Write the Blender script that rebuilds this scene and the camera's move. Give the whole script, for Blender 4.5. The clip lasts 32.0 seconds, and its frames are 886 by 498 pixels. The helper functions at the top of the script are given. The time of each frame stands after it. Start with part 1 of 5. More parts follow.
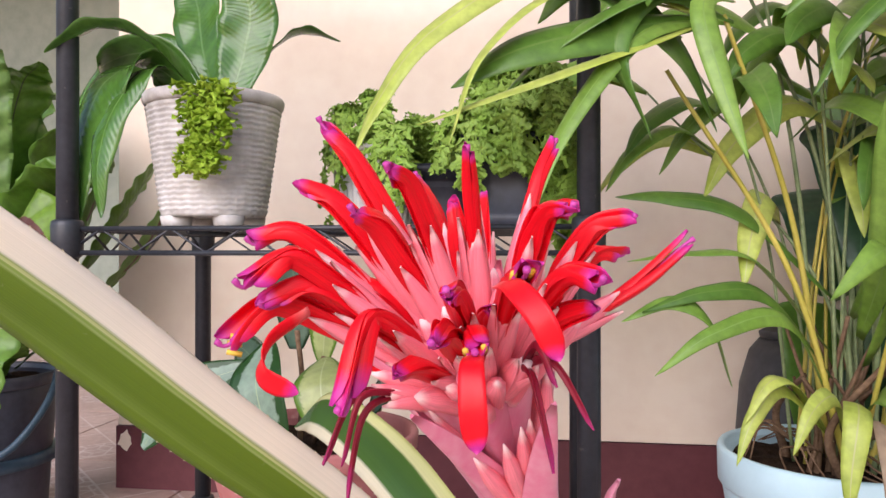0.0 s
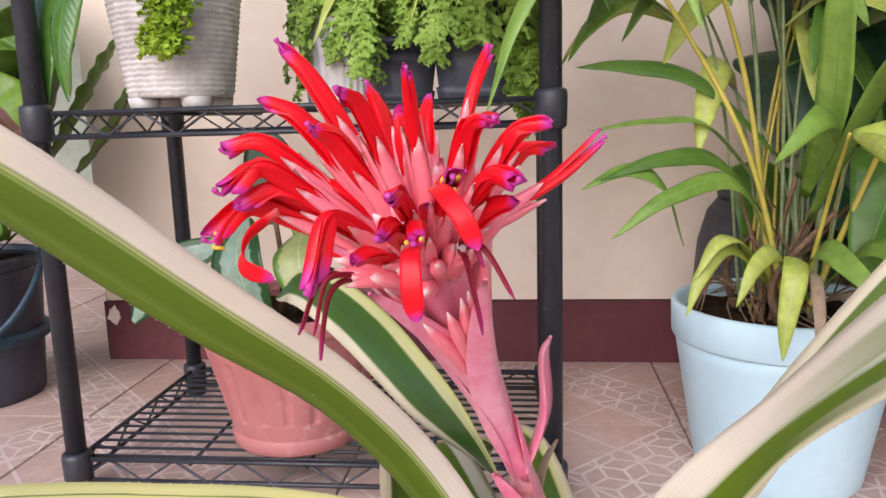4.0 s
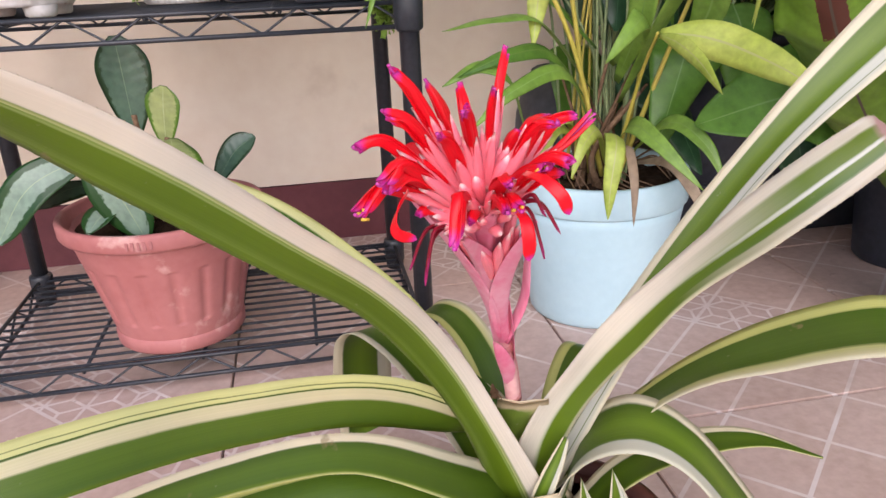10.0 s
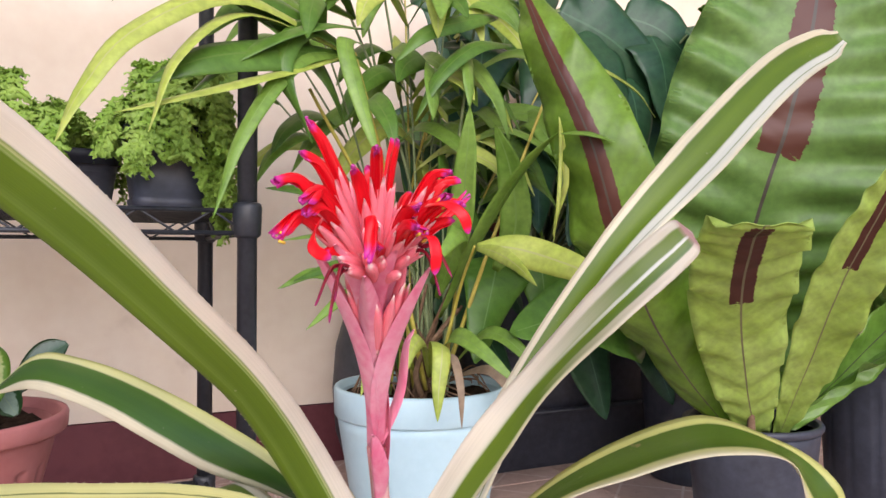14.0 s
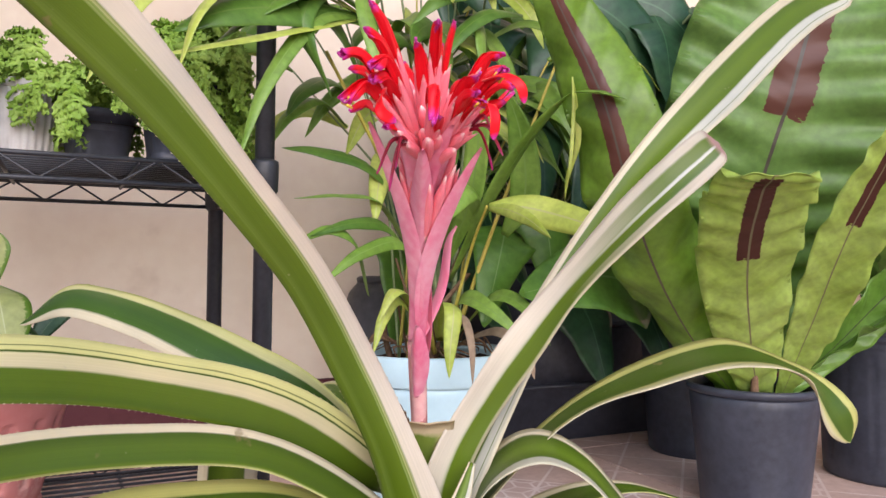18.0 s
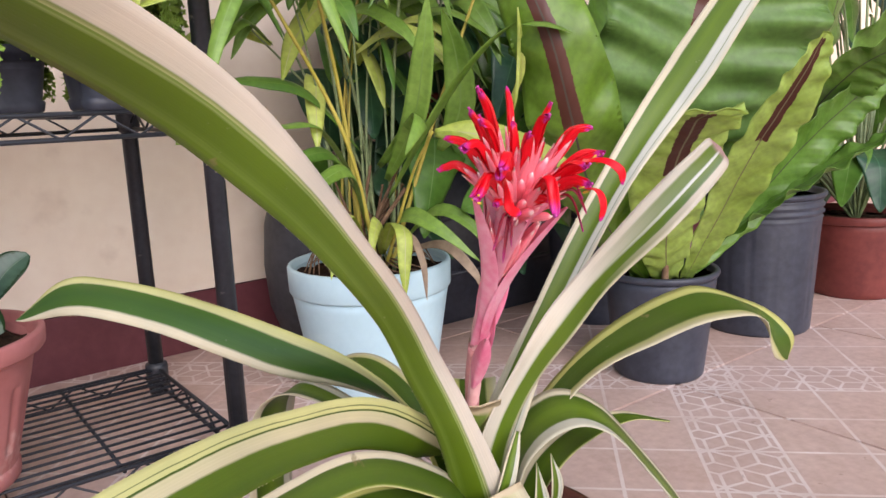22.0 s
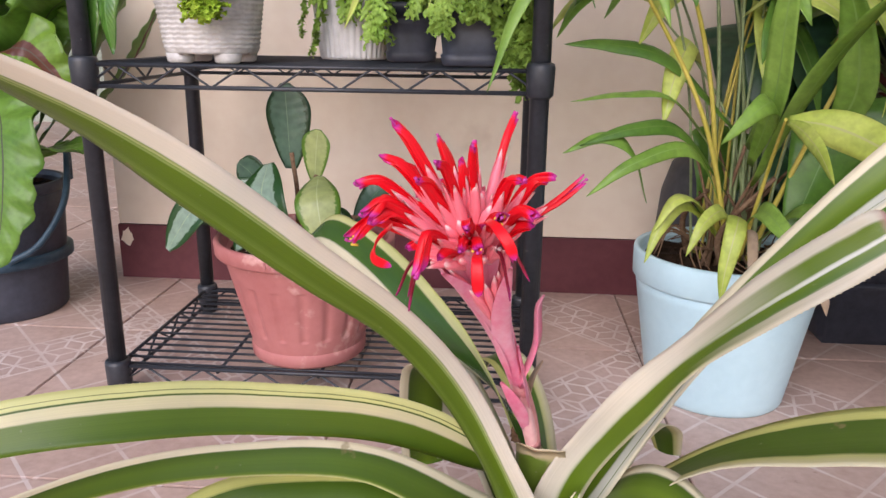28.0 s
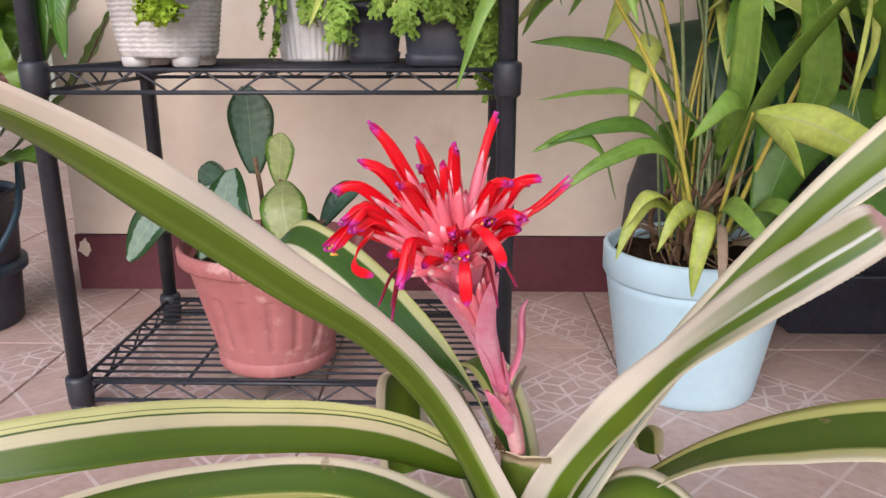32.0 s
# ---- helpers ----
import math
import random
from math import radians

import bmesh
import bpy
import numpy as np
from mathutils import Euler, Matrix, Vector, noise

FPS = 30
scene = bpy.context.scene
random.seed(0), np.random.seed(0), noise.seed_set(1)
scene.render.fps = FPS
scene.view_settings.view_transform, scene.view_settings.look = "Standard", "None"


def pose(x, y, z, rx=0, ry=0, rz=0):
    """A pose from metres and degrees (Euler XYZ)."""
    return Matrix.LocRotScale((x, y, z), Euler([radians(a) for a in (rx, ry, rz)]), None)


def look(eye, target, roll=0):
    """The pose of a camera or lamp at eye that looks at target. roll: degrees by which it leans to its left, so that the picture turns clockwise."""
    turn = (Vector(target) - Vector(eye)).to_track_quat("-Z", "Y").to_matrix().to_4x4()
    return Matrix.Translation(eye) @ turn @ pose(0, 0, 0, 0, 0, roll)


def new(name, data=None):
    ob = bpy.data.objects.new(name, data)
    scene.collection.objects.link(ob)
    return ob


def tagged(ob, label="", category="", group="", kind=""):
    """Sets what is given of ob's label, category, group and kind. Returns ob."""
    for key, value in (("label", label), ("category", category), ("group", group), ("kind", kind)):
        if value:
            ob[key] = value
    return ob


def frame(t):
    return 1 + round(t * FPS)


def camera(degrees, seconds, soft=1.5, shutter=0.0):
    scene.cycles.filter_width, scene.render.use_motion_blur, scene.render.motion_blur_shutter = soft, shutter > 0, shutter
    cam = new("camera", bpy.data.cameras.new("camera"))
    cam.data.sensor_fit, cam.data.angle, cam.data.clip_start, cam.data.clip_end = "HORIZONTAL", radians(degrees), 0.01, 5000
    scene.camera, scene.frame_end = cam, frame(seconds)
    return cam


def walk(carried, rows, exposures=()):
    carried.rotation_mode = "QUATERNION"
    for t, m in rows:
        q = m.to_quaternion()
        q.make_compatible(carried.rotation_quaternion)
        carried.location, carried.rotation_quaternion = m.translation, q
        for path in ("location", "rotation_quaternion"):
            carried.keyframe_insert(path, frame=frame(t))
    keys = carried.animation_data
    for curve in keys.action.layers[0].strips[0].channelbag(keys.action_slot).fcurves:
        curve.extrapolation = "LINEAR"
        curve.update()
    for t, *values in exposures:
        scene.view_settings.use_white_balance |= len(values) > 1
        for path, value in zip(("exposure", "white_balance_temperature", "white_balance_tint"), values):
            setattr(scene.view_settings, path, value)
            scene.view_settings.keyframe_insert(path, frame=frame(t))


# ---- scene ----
cam = camera(60.5, 32.0)
PATH = [
    (0, (-0.039, -0.818, 0.47), (-0.322, 1.162, 0.478), 0.0),
    (1, (-0.039, -0.817, 0.463), (-0.314, 1.164, 0.462), -0.1),
    (2, (-0.032, -0.83, 0.46), (-0.292, 1.151, 0.385), -0.3),
    (3, (-0.031, -0.832, 0.472), (-0.249, 1.147, 0.28), -1.0),
    (4, (-0.026, -0.851, 0.481), (-0.249, 1.107, 0.136), -1.7),
    (6.5, (-0.018, -0.885, 0.518), (-0.256, 1.018, -0.051), -1.1),
    (7, (-0.032, -0.889, 0.533), (-0.217, 1.0, -0.095), -1.5),
    (7.5, (-0.056, -0.901, 0.544), (-0.141, 0.977, -0.139), -1.9),
    (8, (-0.074, -0.914, 0.549), (-0.048, 0.962, -0.144), -1.9),
    (8.5, (-0.088, -0.919, 0.547), (0.024, 0.952, -0.151), -1.8),
    (9, (-0.1, -0.909, 0.546), (0.092, 0.951, -0.164), -1.4),
    (9.5, (-0.116, -0.919, 0.542), (0.133, 0.932, -0.175), -1.5),
    (10, (-0.132, -0.939, 0.543), (0.185, 0.902, -0.171), -2.5),
    (10.5, (-0.143, -0.948, 0.549), (0.266, 0.887, -0.134), -3.2),
    (11, (-0.157, -0.955, 0.537), (0.353, 0.892, -0.037), -2.4),
    (11.5, (-0.164, -0.963, 0.509), (0.413, 0.902, 0.073), -1.1),
    (12, (-0.171, -0.977, 0.491), (0.468, 0.891, 0.174), 0.3),
    (12.5, (-0.192, -0.981, 0.469), (0.549, 0.864, 0.252), 0.6),
    (13, (-0.185, -0.97, 0.465), (0.643, 0.845, 0.331), 0.1),
    (13.5, (-0.184, -0.97, 0.455), (0.677, 0.835, 0.408), -0.2),
    (14, (-0.192, -0.973, 0.44), (0.673, 0.83, 0.46), 0.1),
    (14.5, (-0.197, -0.974, 0.425), (0.667, 0.828, 0.492), 0.1),
    (16.5, (-0.206, -0.97, 0.403), (0.684, 0.818, 0.496), -0.1),
    (17, (-0.215, -0.971, 0.399), (0.673, 0.819, 0.476), 0.2),
    (17.5, (-0.221, -0.972, 0.388), (0.666, 0.82, 0.449), 0.4),
    (18, (-0.228, -0.976, 0.374), (0.663, 0.814, 0.418), 0.6),
    (18.5, (-0.236, -0.982, 0.365), (0.674, 0.798, 0.403), 0.1),
    (19, (-0.252, -0.976, 0.361), (0.712, 0.776, 0.387), -0.5),
    (19.5, (-0.288, -0.969, 0.37), (0.766, 0.731, 0.365), -0.6),
    (20, (-0.321, -0.959, 0.39), (0.806, 0.693, 0.35), -0.7),
    (20.5, (-0.338, -0.949, 0.41), (0.851, 0.657, 0.323), -0.9),
    (21, (-0.355, -0.953, 0.422), (0.868, 0.623, 0.276), -1.6),
    (21.5, (-0.378, -0.948, 0.445), (0.861, 0.605, 0.214), -2.2),
    (22, (-0.36, -0.938, 0.499), (0.834, 0.619, 0.109), -2.2),
    (22.5, (-0.344, -0.94, 0.543), (0.769, 0.634, 0.01), -2.4),
    (23, (-0.309, -0.943, 0.553), (0.708, 0.673, -0.041), -2.8),
    (23.5, (-0.283, -0.941, 0.554), (0.621, 0.731, -0.069), -3.0),
    (24, (-0.258, -0.947, 0.552), (0.537, 0.773, -0.088), -2.6),
    (24.5, (-0.225, -0.955, 0.547), (0.432, 0.819, -0.103), -2.3),
    (25, (-0.191, -0.971, 0.549), (0.271, 0.862, -0.104), -2.6),
    (25.5, (-0.149, -0.986, 0.55), (0.143, 0.887, -0.085), -2.2),
    (26, (-0.107, -1.001, 0.544), (0.04, 0.902, -0.053), -1.3),
    (26.5, (-0.075, -1.013, 0.543), (-0.067, 0.905, -0.022), -0.3),
    (28.5, (-0.044, -0.986, 0.545), (-0.195, 0.93, -0.005), 0.7),
    (29, (-0.046, -0.988, 0.551), (-0.193, 0.928, -0.006), 0.5),
    (29.5, (-0.046, -0.991, 0.556), (-0.197, 0.924, -0.001), 0.3),
    (30, (-0.043, -0.991, 0.556), (-0.196, 0.923, -0.003), 0.0),
    (30.5, (-0.045, -0.99, 0.555), (-0.195, 0.924, -0.005), -0.0),
    (31, (-0.045, -0.984, 0.55), (-0.175, 0.932, -0.009), -0.0),
    (31.5, (-0.051, -0.978, 0.546), (-0.141, 0.941, -0.011), -0.1),
    (32, (-0.055, -0.976, 0.543), (-0.106, 0.946, -0.007), -0.1),
]
walk(cam, [(t, look(eye, target, roll)) for t, eye, target, roll in PATH], exposures=[(0, 0.85, 6350, 18), (6, 0.75, 6350, 18), (14, 0.8, 6350, 17), (20, 0.8, 6350, 17), (32, 0.65, 6350, 17)])

# ---- world and light ----
world = bpy.data.worlds.new("sky")
scene.world = world
world.use_nodes = True
wn = world.node_tree.nodes
sky = wn.new("ShaderNodeTexSky")
sky.sky_type = "NISHITA"
sky.sun_disc = False
sky.sun_elevation, sky.sun_rotation = radians(31), radians(195)
wn["Background"].inputs["Strength"].default_value = 0.12
world.node_tree.links.new(sky.outputs[0], wn["Background"].inputs["Color"])
sun = new("sun", bpy.data.lights.new("sun", "SUN"))
sun.data.energy, sun.data.angle, sun.data.color = 1.7, radians(55), (1.0, 0.95, 0.95)
sun.matrix_world = look((-0.7, -3.0, 2.08), (0.1, 0.0, 0.2))


# ---- materials ----
def material(name, rough=0.6, metal=0.0, spec=0.5):
    m = bpy.data.materials.new(name)
    m.use_nodes = True
    b = m.node_tree.nodes["Principled BSDF"]
    b.inputs["Roughness"].default_value, b.inputs["Metallic"].default_value = rough, metal
    b.inputs["Specular IOR Level"].default_value = spec
    return m, m.node_tree, b


def node(tree, kind, **values):
    n = tree.nodes.new(kind)
    for key, value in values.items():
        n.inputs[key.replace("_", " ")].default_value = value
    return n


def ramp(tree, source, stops):
    r = tree.nodes.new("ShaderNodeValToRGB")
    e = r.color_ramp.elements
    while len(e) < len(stops):
        e.new(0.5)
    for k, (at, c) in zip(e, stops):
        k.position, k.color = at, (*c, 1.0) if len(c) == 3 else c
    tree.links.new(source, r.inputs[0])
    return r.outputs[0]


def math_node(tree, op, a, b=None, c=None):
    n = tree.nodes.new("ShaderNodeMath")
    n.operation = op
    for k, v in enumerate((a, b, c)):
        if v is None:
            continue
        if isinstance(v, (int, float)):
            n.inputs[k].default_value = v
        else:
            tree.links.new(v, n.inputs[k])
    return n.outputs[0]


def mix(tree, factor, a, b, mode="MIX"):
    n = tree.nodes.new("ShaderNodeMix")
    n.data_type, n.blend_type = "RGBA", mode
    for sock, v in ((n.inputs[0], factor), (n.inputs[6], a), (n.inputs[7], b)):
        if isinstance(v, (int, float)):
            sock.default_value = v
        elif isinstance(v, tuple):
            sock.default_value = (*v, 1.0)
        else:
            tree.links.new(v, sock)
    return n.outputs[2]


def noise_of(tree, scale, detail=4.0, coord="Object", stretch=(1, 1, 1), rough=0.55):
    tc = tree.nodes.new("ShaderNodeTexCoord")
    mp = tree.nodes.new("ShaderNodeMapping")
    mp.inputs["Scale"].default_value = stretch
    tree.links.new(tc.outputs[coord], mp.inputs[0])
    n = node(tree, "ShaderNodeTexNoise", Scale=scale, Detail=detail, Roughness=rough)
    tree.links.new(mp.outputs[0], n.inputs["Vector"])
    return n.outputs["Fac"]


def bump(tree, bsdf, height, strength=0.3, distance=0.002):
    b = node(tree, "ShaderNodeBump", Strength=strength, Distance=distance)
    tree.links.new(height, b.inputs["Height"])
    tree.links.new(b.outputs[0], bsdf.inputs["Normal"])


def mottled(name, dark, light, scale, rough=0.6, spec=0.4, fine=8.0, bump_size=0.001, strength=0.3, coord="Object", stretch=(1, 1, 1), speck=None, metal=0.0, clear=0.0):
    """Two colours that run into one another at two scales, with a fine relief."""
    m, t, b = material(name, rough, metal, spec)
    big = noise_of(t, scale, 5, coord, stretch)
    small = noise_of(t, scale * fine, 4, coord, stretch)
    f = math_node(t, "ADD", math_node(t, "MULTIPLY", big, 0.65), math_node(t, "MULTIPLY", small, 0.35))
    c = ramp(t, f, [(0.36, dark), (0.64, light)])
    if speck:
        colour, amount, size = speck
        s = ramp(t, noise_of(t, size, 6, coord), [(amount, (0, 0, 0)), (amount + 0.06, (1, 1, 1))])
        c = mix(t, s, c, colour)
    t.links.new(c, b.inputs["Base Color"])
    bump(t, b, small, strength, bump_size)
    if clear:
        thin(t, b, c, clear)
    return m


def uv_axes(tree):
    uv = tree.nodes.new("ShaderNodeUVMap")
    uv.uv_map = "UVMap"
    sep = tree.nodes.new("ShaderNodeSeparateXYZ")
    tree.links.new(uv.outputs[0], sep.inputs[0])
    return sep.outputs[0], sep.outputs[1]


def thin(tree, bsdf, colour, amount):
    """Lets some of the light through, as a thin leaf does."""
    tr = tree.nodes.new("ShaderNodeBsdfTranslucent")
    tree.links.new(colour, tr.inputs["Color"])
    both = tree.nodes.new("ShaderNodeMixShader")
    both.inputs[0].default_value = amount
    tree.links.new(bsdf.outputs[0], both.inputs[1])
    tree.links.new(tr.outputs[0], both.inputs[2])
    tree.links.new(both.outputs[0], tree.nodes["Material Output"].inputs["Surface"])


def striped_leaf(name, stops, rough=0.33, tip=None, outer=None):
    """Colours run along the leaf in bands across its width; the bands wander a little."""
    m, t, b = material(name, rough, 0.0, 0.42)
    u, v = uv_axes(t)
    wob = noise_of(t, 5.0, 2, "UV", (0.4, 3.0, 1))
    fine = noise_of(t, 60.0, 3, "UV", (1.0, 0.03, 1))
    at = math_node(t, "ADD", u, math_node(t, "MULTIPLY", math_node(t, "SUBTRACT", wob, 0.5), 0.035))
    at = math_node(t, "ADD", at, math_node(t, "MULTIPLY", math_node(t, "SUBTRACT", fine, 0.5), 0.05))
    c = ramp(t, at, stops)
    if outer:
        c = mix(t, ramp(t, v, [(0.5, (0, 0, 0)), (0.74, (1, 1, 1))]), c, ramp(t, at, outer))
    patch = ramp(t, noise_of(t, 9.0, 4, "Object"), [(0.3, (0.84, 0.85, 0.82)), (0.7, (1.08, 1.06, 1.0))])
    c = mix(t, 1.0, c, patch, "MULTIPLY")
    streak = ramp(t, noise_of(t, 95.0, 4, "UV", (1.0, 0.012, 1)), [(0.32, (0.80, 0.82, 0.78)), (0.68, (1.12, 1.10, 1.12))])
    c = mix(t, 0.45, c, streak, "MULTIPLY")
    spots = ramp(t, noise_of(t, 160.0, 3, "Object"), [(0.72, (0, 0, 0)), (0.78, (1, 1, 1))])
    c = mix(t, math_node(t, "MULTIPLY", spots, 0.35), c, (0.45, 0.42, 0.3))
    brown = ramp(t, noise_of(t, 30.0, 4, "Object"), [(0.70, (0, 0, 0)), (0.73, (1, 1, 1))])
    c = mix(t, math_node(t, "MULTIPLY", brown, 0.6), c, (0.26, 0.19, 0.09))
    if tip:
        at, colour = tip
        f = math_node(t, "ADD", v, math_node(t, "MULTIPLY", math_node(t, "SUBTRACT", noise_of(t, 60.0, 4), 0.5), 0.14))
        c = mix(t, ramp(t, f, [(at, (0, 0, 0)), (at + 0.05, (1, 1, 1))]), c, colour)
    t.links.new(c, b.inputs["Base Color"])
    thin(t, b, c, 0.28)
    bump(t, b, fine, 0.25, 0.0006)
    return m


CREAM, PALE, GREEN, DEEP = (0.72, 0.66, 0.49), (0.65, 0.65, 0.29), (0.120, 0.195, 0.010), (0.058, 0.110, 0.009)
M_PEACH = mottled("peach_wall_paint", (0.76, 0.62, 0.49), (0.85, 0.735, 0.60), 2.2, 0.85, 0.2, 12, 0.0015, 0.25, speck=((0.70, 0.57, 0.45), 0.7, 3.0))
M_MAROON = mottled("maroon_wall_paint", (0.10, 0.025, 0.032), (0.15, 0.042, 0.05), 5, 0.6, 0.35, 9, 0.001, 0.25, speck=((0.45, 0.34, 0.28), 0.72, 7.0))
M_STEEL = mottled("black_coated_steel", (0.012, 0.014, 0.019), (0.035, 0.038, 0.046), 14, 0.42, 0.5, 10, 0.0006, 0.3, speck=((0.16, 0.15, 0.14), 0.68, 60.0))
M_BLUE = mottled("pale_blue_plastic", (0.47, 0.66, 0.72), (0.54, 0.73, 0.79), 7, 0.42, 0.5, 10, 0.0004, 0.2, speck=((0.36, 0.5, 0.5), 0.72, 30.0))
M_TERRA = mottled("terracotta_plastic", (0.37, 0.125, 0.115), (0.46, 0.18, 0.168), 6, 0.6, 0.35, 9, 0.0006, 0.25, speck=((0.58, 0.33, 0.29), 0.6, 11.0))
M_BLACK = mottled("black_nursery_plastic", (0.026, 0.029, 0.042), (0.054, 0.059, 0.080), 9, 0.45, 0.45, 8, 0.0006, 0.3, speck=((0.14, 0.13, 0.12), 0.72, 14.0))
M_WHITEPOT = mottled("weathered_white_plastic", (0.34, 0.31, 0.28), (0.66, 0.63, 0.60), 9, 0.65, 0.3, 7, 0.001, 0.4, speck=((0.28, 0.24, 0.18), 0.66, 22.0))
M_RIBBED = mottled("chalky_white_plastic", (0.56, 0.54, 0.53), (0.76, 0.75, 0.74), 9, 0.65, 0.3, 7, 0.001, 0.4, speck=((0.4, 0.36, 0.3), 0.68, 22.0))
M_REDPOT = mottled("dull_red_plastic", (0.13, 0.026, 0.022), (0.2, 0.045, 0.036), 8, 0.5, 0.4)
M_SOIL = mottled("potting_soil", (0.012, 0.007, 0.004), (0.06, 0.036, 0.022), 60, 0.95, 0.1, 6, 0.004, 1.0)
M_FLOORBASE = mottled("floor_grout", (0.10, 0.075, 0.06), (0.2, 0.15, 0.12), 8, 0.9, 0.2)
M_CEIL = mottled("unseen_ceiling_white", (0.7, 0.68, 0.64), (0.78, 0.77, 0.74), 2, 0.9, 0.2)

Y = (0.60, 0.60, 0.20)
PALE_TIP = [(0.0, (0.66, 0.60, 0.50)), (0.2, (0.63, 0.59, 0.49)), (0.25, GREEN), (0.50, (0.115, 0.19, 0.016)), (0.53, (0.69, 0.70, 0.63)), (0.57, (0.69, 0.70, 0.63)), (0.60, GREEN), (0.76, (0.10, 0.18, 0.04)), (0.80, (0.65, 0.58, 0.47)), (1.0, (0.66, 0.60, 0.50))]
M_LEAF = {
    "half": striped_leaf("variegated_leaf_half_cream", [(0.0, (0.74, 0.67, 0.58)), (0.30, (0.75, 0.69, 0.585)), (0.33, (0.2, 0.27, 0.06)), (0.355, (0.5, 0.52, 0.24)), (0.38, (0.16, 0.26, 0.03)), (0.41, (0.3, 0.38, 0.12)), (0.43, GREEN), (0.72, (0.105, 0.175, 0.010)), (0.84, (0.15, 0.23, 0.03)), (0.88, GREEN), (1.0, (0.14, 0.215, 0.03))]),
    "rim": striped_leaf("green_leaf_yellow_rims", [(0.0, Y), (0.17, Y), (0.205, (0.07, 0.135, 0.010)), (0.5, (0.085, 0.155, 0.014)), (0.74, (0.07, 0.135, 0.010)), (0.79, (0.56, 0.55, 0.22)), (1.0, CREAM)]),
    "broad_rim": striped_leaf("glossy_leaf_broad_yellow_rim", [(0.0, Y), (0.05, PALE), (0.20, (0.64, 0.63, 0.32)), (0.24, (0.065, 0.14, 0.025)), (0.50, (0.055, 0.125, 0.03)), (0.78, (0.065, 0.14, 0.025)), (0.83, CREAM), (1.0, CREAM)], 0.24),
    "band": striped_leaf("variegated_leaf_bands", [(0.0, PALE), (0.14, PALE), (0.15, DEEP), (0.165, PALE), (0.22, PALE), (0.23, DEEP), (0.25, DEEP), (0.265, (0.66, 0.62, 0.38)), (0.46, (0.66, 0.61, 0.40)), (0.50, (0.10, 0.17, 0.012)), (0.74, (0.095, 0.165, 0.012)), (0.92, (0.075, 0.14, 0.012)), (1.0, GREEN)]),
    "under": striped_leaf("variegated_leaf_low", [(0.0, CREAM), (0.19, CREAM), (0.23, DEEP), (0.50, (0.09, 0.16, 0.012)), (0.85, (0.075, 0.14, 0.012)), (0.94, GREEN), (1.0, PALE)]),
    "stub": striped_leaf("cut_stub_green_and_cream", [(0.0, (0.16, 0.25, 0.03)), (0.60, (0.20, 0.29, 0.05)), (0.72, (0.46, 0.46, 0.20)), (1.0, CREAM)], tip=(0.86, (0.58, 0.48, 0.30))),
    "pale": striped_leaf("variegated_leaf_mostly_cream", [(0.0, (0.73, 0.67, 0.57)), (0.46, (0.74, 0.70, 0.60)), (0.52, (0.5, 0.54, 0.35)), (0.56, GREEN), (0.9, (0.115, 0.19, 0.016)), (0.95, (0.5, 0.52, 0.3)), (1.0, CREAM)], tip=(0.88, (0.40, 0.24, 0.21)), outer=PALE_TIP),
    "cream": striped_leaf("variegated_leaf_split", [(0.0, CREAM), (0.16, CREAM), (0.19, (0.10, 0.175, 0.012)), (0.40, (0.135, 0.22, 0.012)), (0.66, (0.11, 0.185, 0.012)), (0.70, (0.64, 0.65, 0.58)), (0.83, (0.65, 0.66, 0.60)), (0.845, GREEN), (0.86, (0.62, 0.63, 0.56)), (1.0, CREAM)]),
    "arch": striped_leaf("variegated_leaf_white_rims", [(0.0, CREAM), (0.12, CREAM), (0.16, DEEP), (0.45, (0.15, 0.25, 0.02)), (0.72, (0.105, 0.18, 0.016)), (0.76, (0.62, 0.62, 0.53)), (1.0, (0.68, 0.66, 0.52))]),
}


